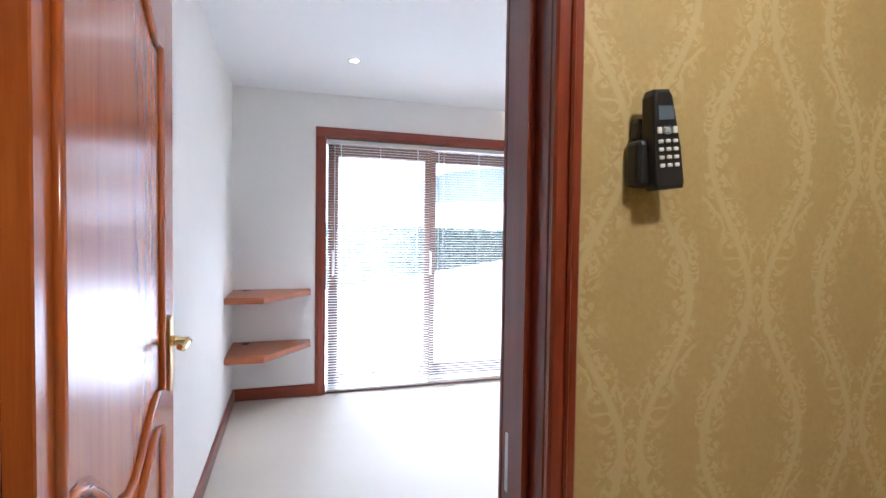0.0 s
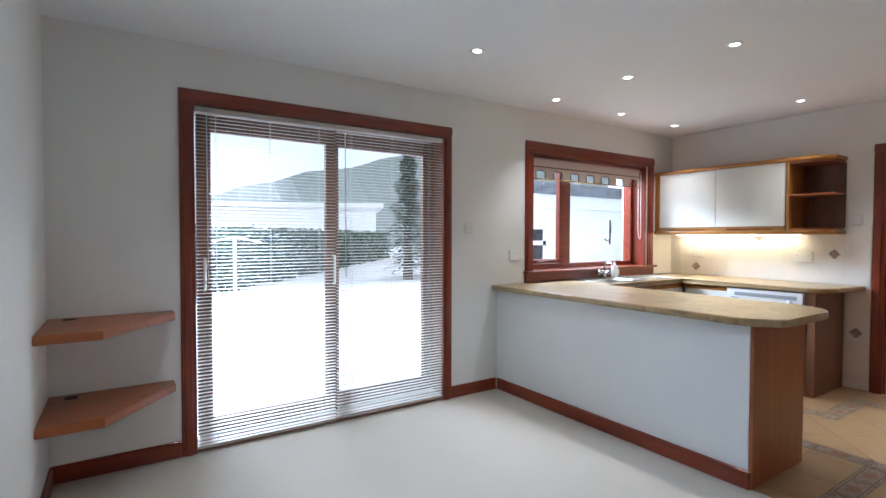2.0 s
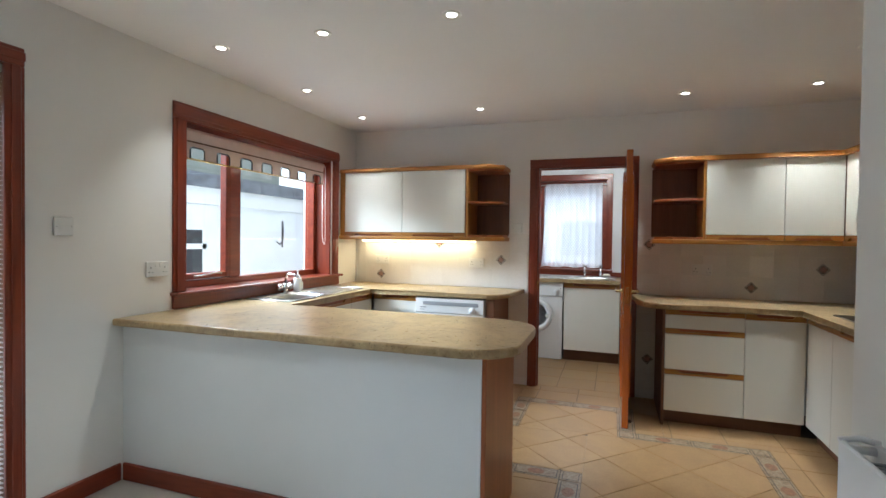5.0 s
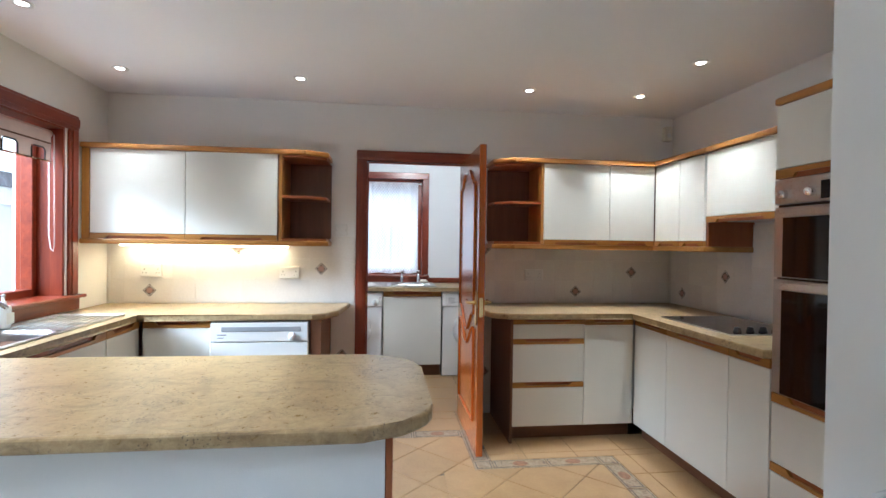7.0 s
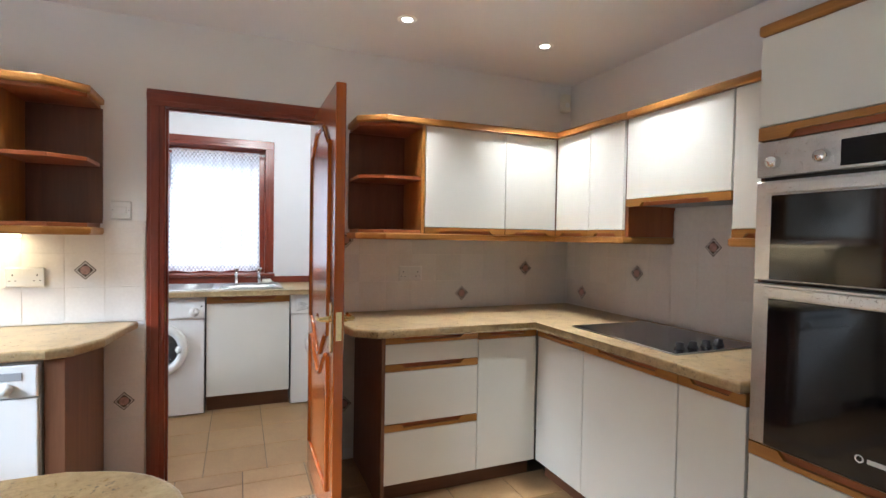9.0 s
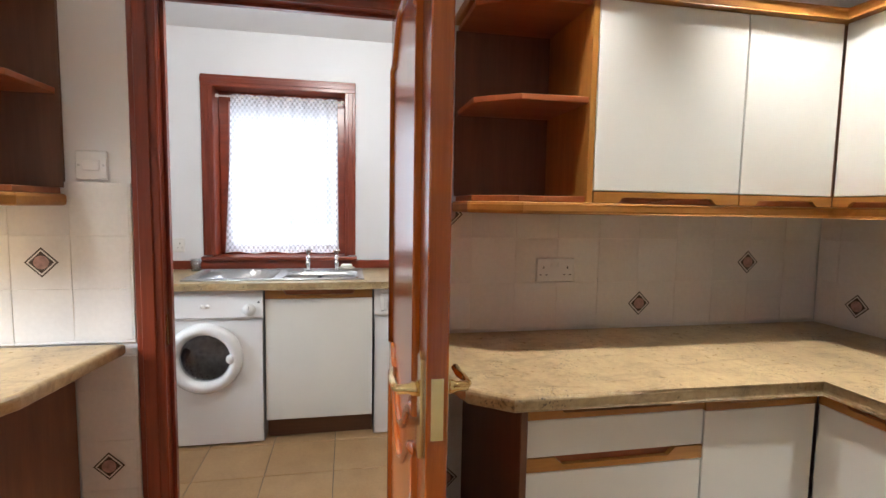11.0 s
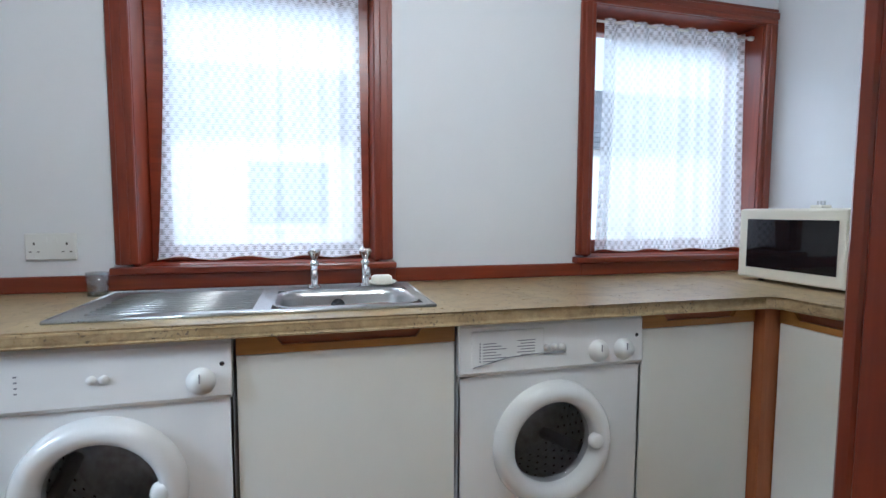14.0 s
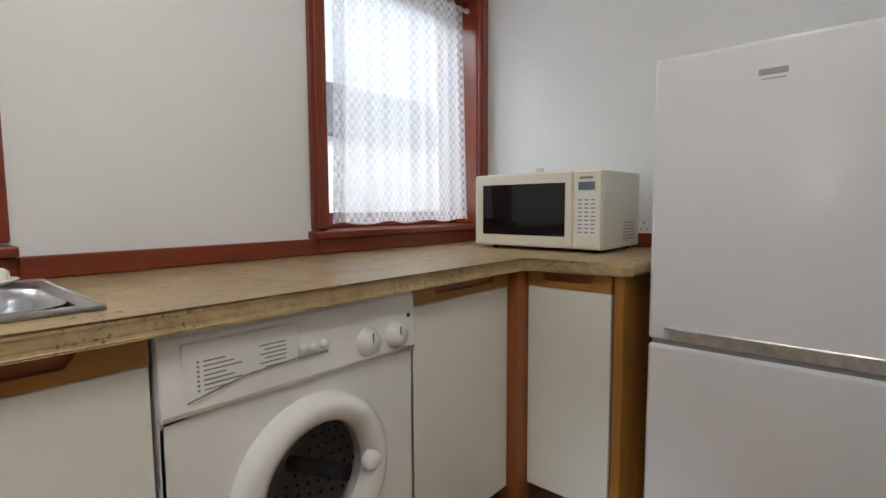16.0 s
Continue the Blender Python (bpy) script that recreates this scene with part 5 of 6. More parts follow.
base_unit("y", 6.475, -1, 7.02, 0.915, 1.36, UD, ztop=0.853, kick=0.12)
base_unit("y", 6.475, -1, 7.02, 3.165, 3.75, [(0.12, 0.45, 0.04), (0.45, 0.73, 0.04), (0.73, 0.853, 0.04)], "cream fronted drawer unit with oak grip rails", ztop=0.853, kick=0.12, name="drawer_unit")
base_unit("x", 0.835, 1, 0.25, 6.135, 6.42, UD, ztop=0.853, kick=0.12)
solo("corner_post", box(6.422, 0.83, 0.0, 6.49, 0.912, 0.853, 0.002), "teak_z", "orange veneered corner post between cabinets", "panel")
solo("end_panel", box(6.10, 0.25, 0.0, 6.128, 0.855, 0.853, 0.002), "oak_z", "pale oak end panel beside the fridge", "panel", "end panels")


def front_loader(name, y0, y1, label, drawer, cz):
    """A front-loading machine whose front looks along -x."""
    m = thing(name, (6.46, (y0 + y1) / 2, 0), label, "washing machine" if drawer else "tumble dryer")
    xf, zt = 6.445, 0.852
    part("body", boxes((xf + 0.022, y0, 0.012, 6.99, y0 + 0.012, zt - 0.002), (xf + 0.022, y1 - 0.012, 0.012, 6.99, y1, zt - 0.002), (xf + 0.022, y0 + 0.012, zt - 0.014, 6.99, y1 - 0.012, zt - 0.002), (xf + 0.022, y0 + 0.012, 0.012, 6.99, y1 - 0.012, 0.024), (6.978, y0 + 0.012, 0.024, 6.99, y1 - 0.012, zt - 0.014)), "enamel", m)
    for ya in (y0, y1 - 0.006):
        part("front_edge", box(xf + 0.004, ya, 0.012, xf + 0.021, ya + 0.006, 0.70), "enamel", m)
    yc = (y0 + y1) / 2
    bm = bmesh.new()
    n, r0 = 40, 0.187
    zl, zh = 0.012, 0.70
    ring = [bm.verts.new((xf + 0.004, yc + r0 * math.cos(2 * math.pi * i / n), cz + r0 * math.sin(2 * math.pi * i / n))) for i in range(n)]
    out = []
    for i in range(n):
        c, s = math.cos(2 * math.pi * i / n), math.sin(2 * math.pi * i / n)
        k = min((y1 - yc) / max(abs(c), 1e-6), ((zh - cz) if s > 0 else (cz - zl)) / max(abs(s), 1e-6))
        out.append(bm.verts.new((xf + 0.004, yc + k * c, cz + k * s)))
    inner = [bm.verts.new((xf + 0.05, v.co.y, v.co.z)) for v in ring]
    for i in range(n):
        j = (i + 1) % n
        bm.faces.new((out[i], out[j], ring[j], ring[i])), bm.faces.new((ring[i], ring[j], inner[j], inner[i]))
    for yy, zz in ((y0, zl), (y0, zh), (y1, zl), (y1, zh)):
        v = bm.verts.new((xf + 0.004, yy, zz))
        near = sorted(out, key=lambda o: (o.co - v.co).length)[:2]
        bm.faces.new((v, near[0], near[1]))
    bmesh.ops.recalc_face_normals(bm, faces=bm.faces)
    part("front_panel", bm, "enamel", m)
    fas = part("fascia", prism([(xf + 0.022, 0.702), (xf - 0.004, 0.702), (xf - 0.010, 0.712), (xf - 0.002, zt - 0.012), (xf + 0.006, zt), (xf + 0.022, zt)], y0, y1, 0.004, 2, plane="xz"), "enamel", m, "white control fascia")
    def fx(z):
        return xf - 0.010 + (z - 0.712) * 0.058
    dial_y = [y0 + 0.07] + ([y0 + 0.157] if drawer else [])
    for dy in dial_y:
        kn = part("dial", lathe([(0.034, -0.002), (0.034, 0.003), (0.028, 0.005), (0.026, 0.018), (0.0, 0.020)], (fx(0.75), dy, 0.75), (-1, 0, 0.05), 26), "white", fas)
        part("pointer", box(fx(0.75) - 0.0215, dy - 0.0012, 0.751, fx(0.75) - 0.0185, dy + 0.0012, 0.773), "ink", kn)
    for i in range(3 if drawer else 2):
        part("button", lathe([(0.010, -0.001), (0.010, 0.008), (0.0, 0.010)], (fx(0.79), yc - 0.02 + i * 0.026, 0.772), (-1, 0, 0.05), 14), "white", fas)
    part("power_light", lathe([(0.006, 0), (0.0, 0.002)], (fx(0.79), y0 + 0.022, 0.79), (-1, 0, 0), 10), "black", fas)
    if drawer:
        a, b = y1 - 0.26, y1 - 0.035
        dr = part("detergent_drawer", box(fx(0.76) - 0.002, a, 0.715, fx(0.76) + 0.02, b, 0.83, 0.003), "enamel", fas, "white detergent drawer")
        part("drawer_lip", tube([(fx(0.73) - 0.004, b - 0.005, 0.728), (fx(0.73) - 0.004, (a + b) / 2, 0.752), (fx(0.73) - 0.004, a + 0.005, 0.758)], 0.0014, seg=4), "ink", dr)
        bars = [(fx(0.815) - 0.005, b - 0.085, 0.808, fx(0.815) - 0.001, b - 0.02, 0.818)]
        for i in range(7):
            bars.append((fx(0.8) - 0.005, b - 0.075 - 0.015 * (i % 3), 0.793 - 0.0085 * i, fx(0.8) - 0.0005, b - 0.035, 0.7955 - 0.0085 * i))
            bars.append((fx(0.8) - 0.005, b - 0.028, 0.793 - 0.0085 * i, fx(0.8) - 0.0005, b - 0.024, 0.797 - 0.0085 * i))
            if i < 6:
                bars.append((fx(0.8) - 0.005, a + 0.03, 0.797 - 0.0085 * i, fx(0.8) - 0.0005, a + 0.085 - 0.01 * (i % 2), 0.7995 - 0.0085 * i))
        tagged(part("lettering", boxes(*bars), "ink", dr), kind="stuff")
        part("model_text", box(fx(0.75) - 0.0035, yc - 0.03, 0.752, fx(0.75) - 0.0005, yc + 0.04, 0.758), "grey", fas)
    else:
        bars = [(fx(0.815) - 0.003, y1 - 0.10, 0.806, fx(0.815) - 0.0005, y1 - 0.04, 0.815)]
        for i in range(4):
            bars.append((fx(0.79) - 0.003, y1 - 0.05, 0.79 - 0.013 * i, fx(0.79) - 0.0005, y1 - 0.044, 0.794 - 0.013 * i))
            bars.append((fx(0.79) - 0.003, y1 - 0.145, 0.79 - 0.013 * i, fx(0.79) - 0.0005, y1 - 0.139, 0.793 - 0.013 * i))
        part("lettering", boxes(*bars), "ink", fas)
    c = (xf + 0.004, yc, cz)
    d = part("door", lathe([(0.192, 0.0), (0.188, 0.020), (0.175, 0.036), (0.155, 0.040), (0.135, 0.030), (0.128, 0.006), (0.128, -0.03)], c, (-1, 0, 0), 48), "enamel", m, "round white door ring")
    part("porthole", lathe([(0.130, 0.0), (0.125, -0.012), (0.10, -0.03), (0.05, -0.045), (0.0, -0.05)], c, (-1, 0, 0), 36), "darkglass", d, "smoked glass bowl")
    part("latch_grip", lathe([(0.0, 0.043), (0.016, 0.042), (0.024, 0.034), (0.026, 0.02)], (xf + 0.004, yc - 0.135, cz), (-1, 0, 0), 20), "enamel", d)
    drum = lathe([(0.20, -0.05), (0.215, -0.10), (0.215, -0.36), (0.05, -0.38), (0.0, -0.38)], c, (-1, 0, 0), 36)
    dm = part("drum", drum, "drum", m, "dark perforated steel drum")
    holes = bmesh.new()
    for i in range(36):
        for j in range(7):
            a = 2 * math.pi * (i + 0.5 * (j % 2)) / 36
            p = Vector((xf + 0.13 + j * 0.03, yc + 0.2135 * math.cos(a), cz + 0.2135 * math.sin(a)))
            lathe([(0.0, 0.0), (0.005, 0.0)], tuple(p), (0, -math.cos(a), -math.sin(a)), 6, holes)
    part("drum_holes", holes, "dark", dm)
    for a in (90, 210, 330):
        r = radians(a)
        part("paddle", tube([(xf + 0.12, yc + 0.2 * math.cos(r), cz + 0.2 * math.sin(r)), (xf + 0.34, yc + 0.2 * math.cos(r + 0.25), cz + 0.2 * math.sin(r + 0.25))], 0.022, seg=8), "grey", dm)
    part("seal", lathe([(0.205, 0.0), (0.19, -0.03), (0.175, -0.045), (0.20, -0.06)], c, (-1, 0, 0), 36), "rubber", m, "grey rubber seal")
    for yy in (y0 + 0.05, y1 - 0.05):
        for xx in (6.52, 6.93):
            part("foot", lathe([(0.0, 0), (0.02, 0), (0.02, 0.014), (0.0, 0.014)], (xx, yy, 0.0), (0, 0, 1), 12), "rubber", m)


front_loader("tumble_dryer", 2.560, 3.157, "white front-loading tumble dryer under the worktop", False, 0.488)
front_loader("washing_machine", 1.368, 1.966, "white front-loading washing machine under the worktop", True, 0.475)

sink("utility_sink", 6.50, 2.02, 6.955, 2.985, UZ1, (6.55, 2.06, 6.84, 2.46), [(6.56 + 0.035 * i, 2.52, 2.92) for i in range(10)], "stainless steel utility sink with a ribbed drainer", "y")
cut_bowl(top_ut, 6.535, 2.045, 6.855, 2.475)


def pillar_tap(y, lab):
    t = thing("pillar_tap", (6.89, y, UZ1), lab, "tap", "utility taps")
    c = (6.89, y, UZ1 + 0.006)
    part("body", lathe([(0.0, 0), (0.024, 0), (0.02, 0.008), (0.012, 0.014), (0.015, 0.06), (0.013, 0.075), (0.016, 0.08), (0.016, 0.09), (0.010, 0.095), (0.010, 0.10)], c, (0, 0, 1), 18), "chrome", t)
    part("spout", tube([(c[0], y, c[2] + 0.07), (c[0] - 0.04, y, c[2] + 0.075), (c[0] - 0.075, y, c[2] + 0.065), (c[0] - 0.085, y, c[2] + 0.045)], 0.010), "chrome", t)
    part("tap_head", lathe([(0.010, 0.0), (0.013, 0.006), (0.022, 0.024), (0.024, 0.034), (0.016, 0.04), (0.0, 0.041)], (c[0], y, c[2] + 0.098), (0, 0, 1), 10), "chrome", t)


pillar_tap(2.355, "chrome pillar tap behind the sink bowl")
pillar_tap(2.18, "chrome pillar tap behind the sink bowl")
plug = thing("sink_plug", (6.84, 2.26, UZ1), "black sink plug on a bead chain", "plug")
part("plug", lathe([(0.0, 0), (0.022, 0), (0.024, 0.01), (0.0, 0.014)], (6.825, 2.28, UZ1 - 0.045), (-1, 0, 0), 16), "black", plug)
part("chain", tube([(6.89, 2.18, UZ1 + 0.012), (6.87, 2.21, UZ1 + 0.010), (6.845, 2.25, UZ1 - 0.005), (6.825, 2.28, UZ1 - 0.03)], 0.0016, seg=5), "chrome", plug, "chrome bead chain")
dish = thing("soap_dish", (6.92, 2.117, UZ1), "ribbed ivory soap dish on the sink edge", "dish")
part("tray", lathe([(0.0, 0), (0.035, 0), (0.055, 0.012), (0.052, 0.014), (0.033, 0.004), (0.0, 0.004)], (6.92, 2.117, UZ1 + 0.0065), (0, 0, 1), 24), "ivory", dish)
solo("soap_bar", box(6.895, 2.08, UZ1 + 0.0112, 6.945, 2.155, UZ1 + 0.042, 0.013, 4), "soap", "white bar of soap on the dish", "soap")
tumbler = lathe([(0.0, 0.003), (0.026, 0.003), (0.030, 0.075), (0.033, 0.075), (0.029, 0.0), (0.0, 0.0)], (6.93, 3.025, UZ1), (0, 0, 1), 24)
solo("glass_tumbler", tumbler, "tumbler", "clear glass tumbler on the worktop", "glass")


def microwave():
    m = thing("microwave_oven", (6.56, 0.45, UZ1), "ivory microwave oven on the worktop corner", "microwave")
    x0, x1, y0, y1, z0, z1 = 6.262, 6.792, 0.29, 0.63, UZ1 + 0.011, 1.186
    part("case", box(x0, y0, z0, x1, y1, z1, 0.006, 2), "ivory", m)
    d = part("door", box(x0 + 0.105, y1, z0 + 0.002, x1, y1 + 0.022, z1 - 0.002, 0.007, 2), "ivory", m)
    part("window", box(x0 + 0.132, y1 + 0.0215, z0 + 0.045, x1 - 0.04, y1 + 0.0235, z1 - 0.042), "blackglass", d, "dark mesh window")
    k = part("control_panel", box(x0, y1, z0 + 0.002, x0 + 0.102, y1 + 0.022, z1 - 0.002, 0.006, 2), "ivory", m)
    part("display", box(x0 + 0.022, y1 + 0.0215, z1 - 0.07, x0 + 0.082, y1 + 0.023, z1 - 0.042), "lcd", k, "grey display")
    part("keypad", box(x0 + 0.014, y1 + 0.0215, z0 + 0.05, x0 + 0.09, y1 + 0.0225, z1 - 0.078), "white", k, "white keypad sheet")
    bars = []
    for r in range(9):
        for c in range(3):
            bars.append((x0 + 0.02 + c * 0.024, y1 + 0.0223, z0 + 0.06 + r * 0.014, x0 + 0.035 + c * 0.024, y1 + 0.0232, z0 + 0.064 + r * 0.014))
    part("key_print", boxes(*bars), "ink", k)
    part("badge", box(x0 + 0.03, y1 + 0.0215, z1 - 0.032, x0 + 0.078, y1 + 0.0228, z1 - 0.024), "ink", k)
    part("door_button", box(x0 + 0.014, y1 + 0.0215, z0 + 0.012, x0 + 0.09, y1 + 0.024, z0 + 0.04, 0.001), "ivory", k)
    for xx in (x0 + 0.04, x1 - 0.06):
        for yy in (y0 + 0.03, y1 - 0.04):
            part("foot", lathe([(0.0, 0), (0.012, 0), (0.014, 0.012), (0.0, 0.012)], (xx, yy, UZ1), (0, 0, 1), 12), "black", m)
    sl = bmesh.new()
    for i in range(6):
        add_box(sl, x0 - 0.0008, y0 + 0.05, z0 + 0.03 + i * 0.012, x0 + 0.001, y0 + 0.16, z0 + 0.034 + i * 0.012)
    part("vent_slots", sl, "grey", m)
    return m


microwave()
pl = thing("mains_plug", (6.60, 0.46, 1.186), "white mains plug lying on the microwave", "plug")
part("body", box(6.58, 0.44, 1.1865, 6.63, 0.49, 1.20, 0.005, 2), "ivory", pl)
for i in range(3):
    part("pin", box(6.59 + 0.013 * i, 0.46, 1.20, 6.596 + 0.013 * i, 0.464, 1.216), "steel", pl)


def fridge():
    f = thing("fridge_freezer", (5.77, 0.5, 0), "tall white fridge freezer with a recessed grip", "fridge")
    x0, x1, y0, y1 = 5.495, 6.045, 0.26, 0.755
    part("cabinet", box(x0, y0, 0.03, x1, y1, 1.457, 0.006, 2), "fridge", f)
    part("upper_door", box(x0, y1 + 0.006, 0.680, x1, 0.81, 1.462, 0.010, 3), "fridge", f)
    part("door_gap", box(x0 + 0.01, y1 + 0.008, 0.664, x1 - 0.01, 0.80, 0.681), "grey", f, "dark gap between the doors")
    part("grip_strip", prism([(0.8095, 0.684), (0.8125, 0.686), (0.8125, 0.716), (0.8095, 0.720)], x0 + 0.035, x1 - 0.045, plane="yz"), "drum", f, "silver grey grip strip")
    part("lower_door", box(x0, y1 + 0.006, 0.06, x1, 0.81, 0.667, 0.010, 3), "fridge", f)
    part("badge", box(5.74, 0.8095, 1.375, 5.80, 0.8115, 1.39), "grey", f)
    part("badge_bar", box(5.743, 0.8095, 1.364, 5.795, 0.8112, 1.367), "grey", f)
    for xx in (x0 + 0.05, x1 - 0.05):
        for yy in (y0 + 0.05, y1 - 0.05):
            part("foot", lathe([(0.0, 0), (0.018, 0), (0.018, 0.032), (0.0, 0.032)], (xx, yy, 0), (0, 0, 1), 10), "black", f)


fridge()


# ---- outside ----
def ground_sheet():
    bm = bmesh.new()
    add_box(bm, -300, 4.83, -0.35, 300, 600, -0.12)
    add_box(bm, 7.40, -300, -0.35, 300, 4.83, -0.12)
    return setting("ground", bm, "patio", "pale concrete yard")


ground_sheet()


def garage():
    g = thing("garage", (7.0, 9.5, -0.12), "white rendered outbuilding with a flat dark roof edge", "building")
    y = 8.6
    part("wall", boxes((6.2, y, -0.12, 11.4, y + 1.2, 1.85), (11.4, y - 0.3, -0.12, 12.6, y + 1.5, 3.6)), "render", g)
    part("fascia", box(6.1, y - 0.12, 1.85, 11.39, y + 1.3, 2.13), "white", g, "white fascia board")
    part("roof", box(6.0, y - 0.18, 2.13, 11.39, y + 1.4, 2.36), "slate", g, "grey felt roof")
    w = part("window", boxes((6.3, y - 0.03, 0.35, 7.5, y - 0.001, 0.43), (6.3, y - 0.03, 1.10, 7.5, y - 0.001, 1.19), (6.3, y - 0.03, 1.42, 7.5, y - 0.001, 1.5), (6.3, y - 0.03, 0.43, 6.38, y - 0.001, 1.42), (7.42, y - 0.03, 0.43, 7.5, y - 0.001, 1.42)), "white", g, "white window frame")
    part("pane", box(6.38, y - 0.02, 0.43, 7.42, y - 0.002, 1.42), "blackglass", w)
    b = part("bracket", tube([(9.55, y - 0.01, 1.1), (9.55, y - 0.01, 1.65)], 0.015), "black", g, "black iron hanging bracket")
    part("scroll", tube([(9.55, y - 0.02, 1.62), (9.4, y - 0.15, 1.45), (9.25, y - 0.25, 1.25), (9.1, y - 0.3, 1.17), (9.0, y - 0.3, 1.22)], 0.012), "black", b)


garage()


def long_hedge():
    """A hedge that runs away across the end of the garden."""
    t = thing("hedge", (5.0, 18.0, -0.12), "clipped dark green garden hedge", "hedge")
    rng = random.Random(3)
    a, b = Vector((-4.0, 6.9, 0)), Vector((14.4, 29.5, 0))
    side_way = (b - a).normalized().cross(Vector((0, 0, 1)))
    bm = bmesh.new()
    for _ in range(16000):
        f = rng.random()
        h = 1.62 + 0.10 * noise.noise((f * 30, 0, 0))
        p = a + (b - a) * f + side_way * rng.uniform(-0.35, 0.35) + Vector((0, 0, -0.12 + h * rng.random()))
        d = Vector((rng.uniform(-1, 1), rng.uniform(-1, 1), rng.uniform(-1, 1))).normalized()
        e = d.orthogonal().normalized()
        s = rng.uniform(0.06, 0.13)
        bm.faces.new([bm.verts.new(p + v) for v in (d * s, e * s * 0.55, -d * s, -e * s * 0.55)])
    part("foliage", bm, "leaf", t)
    for i in range(24):
        p = a + (b - a) * (i + 0.5) / 24
        part("stem", tube([(p.x, p.y, -0.12), (p.x + 0.04, p.y, 1.2)], 0.03, seg=6), "bark", t)


long_hedge()


def conifer(x, y, h, seed):
    t = thing("conifer_tree", (x, y, -0.12), "dark green garden conifer with feathery tips", "tree")
    part("trunk", lathe([(0.16, 0), (0.12, h * 0.4), (0.02, h * 0.95), (0.0, h)], (x, y, -0.12), (0, 0, 1), 10), "bark", t)
    rng = random.Random(seed)
    bm = bmesh.new()
    for _ in range(5200):
        f = rng.random() ** 0.8
        z = 0.2 + f * h
        r = (1 - f) * h * 0.26 * (0.75 + 0.25 * math.sin(z * 9)) * math.sqrt(rng.random())
        a = rng.uniform(0, 6.283)
        p = Vector((x + r * math.cos(a), y + r * math.sin(a), z - 0.1))
        d = Vector((math.cos(a), math.sin(a), rng.uniform(-0.5, 0.3))).normalized()
        u = d.cross(Vector((0, 0, 1))).normalized()
        s = rng.uniform(0.08, 0.2)
        bm.faces.new([bm.verts.new(p + v) for v in (d * s, u * s * 0.3, -d * s * 0.5, -u * s * 0.3)])
    part("crown", bm, "leaf", t)


conifer(8.0, 15.2, 4.4, 5)
conifer(9.6, 16.4, 3.4, 6)


def hillside():
    bm = bmesh.new()
    rng = random.Random(8)
    n = 60
    base, top = [], []
    for i in range(n + 1):
        x = -40 + 140 * i / n
        z = 4.2 + 0.26 * max(-4.0, min(60.0, x)) + 0.9 * noise.noise((x * 0.15, 0, 0))
        base.append(bm.verts.new((x, 58, -0.3)))
        top.append(bm.verts.new((x, 72, z)))
    for i in range(n):
        bm.faces.new((base[i], base[i + 1], top[i + 1], top[i]))
    return setting("backdrop_hill", bm, "hill", "distant grey-green hillside")


hillside()


def white_house():
    h = thing("distant_house", (7, 42, -0.12), "long white rendered building beyond the hedge", "house")
    part("wall", prism([(-5.0, 43.0), (15.7, 33.6), (19.0, 40.8), (-1.7, 50.2)], -0.12, 3.3), "render", h)
    part("roof", prism([(-5.4, 42.7), (16.0, 33.0), (19.4, 41.0), (-2.0, 50.7)], 3.3, 3.6), "white", h, "pale flat roof edge")


white_house()


def washing_pole():
    t = thing("washing_line_pole", (2.1, 11.6, -0.12), "white washing line pole in the yard", "pole")
    part("pole", tube([(2.1, 11.6, -0.12), (2.1, 11.6, 1.25)], 0.03), "white", t)
    part("arm", tube([(1.6, 11.6, 1.15), (2.1, 11.6, 1.25), (2.6, 11.6, 1.15)], 0.015), "white", t)


washing_pole()


def neighbour():
    g = thing("neighbouring_house", (11.5, 2, -0.12), "white neighbouring house with a tiled roof", "house")
    part("wall", box(11.0, -6, -0.12, 17, 7.5, 2.05), "render", g)
    bm = bmesh.new()
    for i in range(16):
        x, z = 10.75 + i * 0.19, 2.0 + i * 0.095
        add_box(bm, x, -6.3, z, x + 0.26, 7.8, z + 0.055)
    part("roof", bm, "slate", g, "grey tiled roof courses")
    w = part("window", boxes((10.96, 2.1, 0.95, 10.999, 3.1, 1.02), (10.96, 2.1, 1.72, 10.999, 3.1, 1.79), (10.96, 2.1, 1.02, 10.999, 2.17, 1.72), (10.96, 3.03, 1.02, 10.999, 3.1, 1.72)), "white", g)
    part("pane", box(10.975, 2.17, 1.02, 10.998, 3.03, 1.72), "lcd", w)


neighbour()


# ---- tiles: floor, border and walls ----
def clip_poly(poly, inside, a, b, c):
    """Keeps the side a*x + b*y <= c of a convex outline."""
    res = []
    for i, p in enumerate(poly):
        q = poly[(i + 1) % len(poly)]
        dp, dq = a * p[0] + b * p[1] - c, a * q[0] + b * q[1] - c
        if dp <= 0:
            res.append(p)
        if dp * dq < 0:
            s = dp / (dp - dq)
            res.append((p[0] + s * (q[0] - p[0]), p[1] + s * (q[1] - p[1])))
    return res


def clip_rect(poly, r):
    for a, b, c in ((1, 0, r[2]), (-1, 0, -r[0]), (0, 1, r[3]), (0, -1, -r[1])):
        poly = clip_poly(poly, True, a, b, c)
        if len(poly) < 3:
            return []
    return poly


def area(p):
    return abs(sum(p[i][0] * p[(i + 1) % len(p)][1] - p[(i + 1) % len(p)][0] * p[i][1] for i in range(len(p)))) / 2


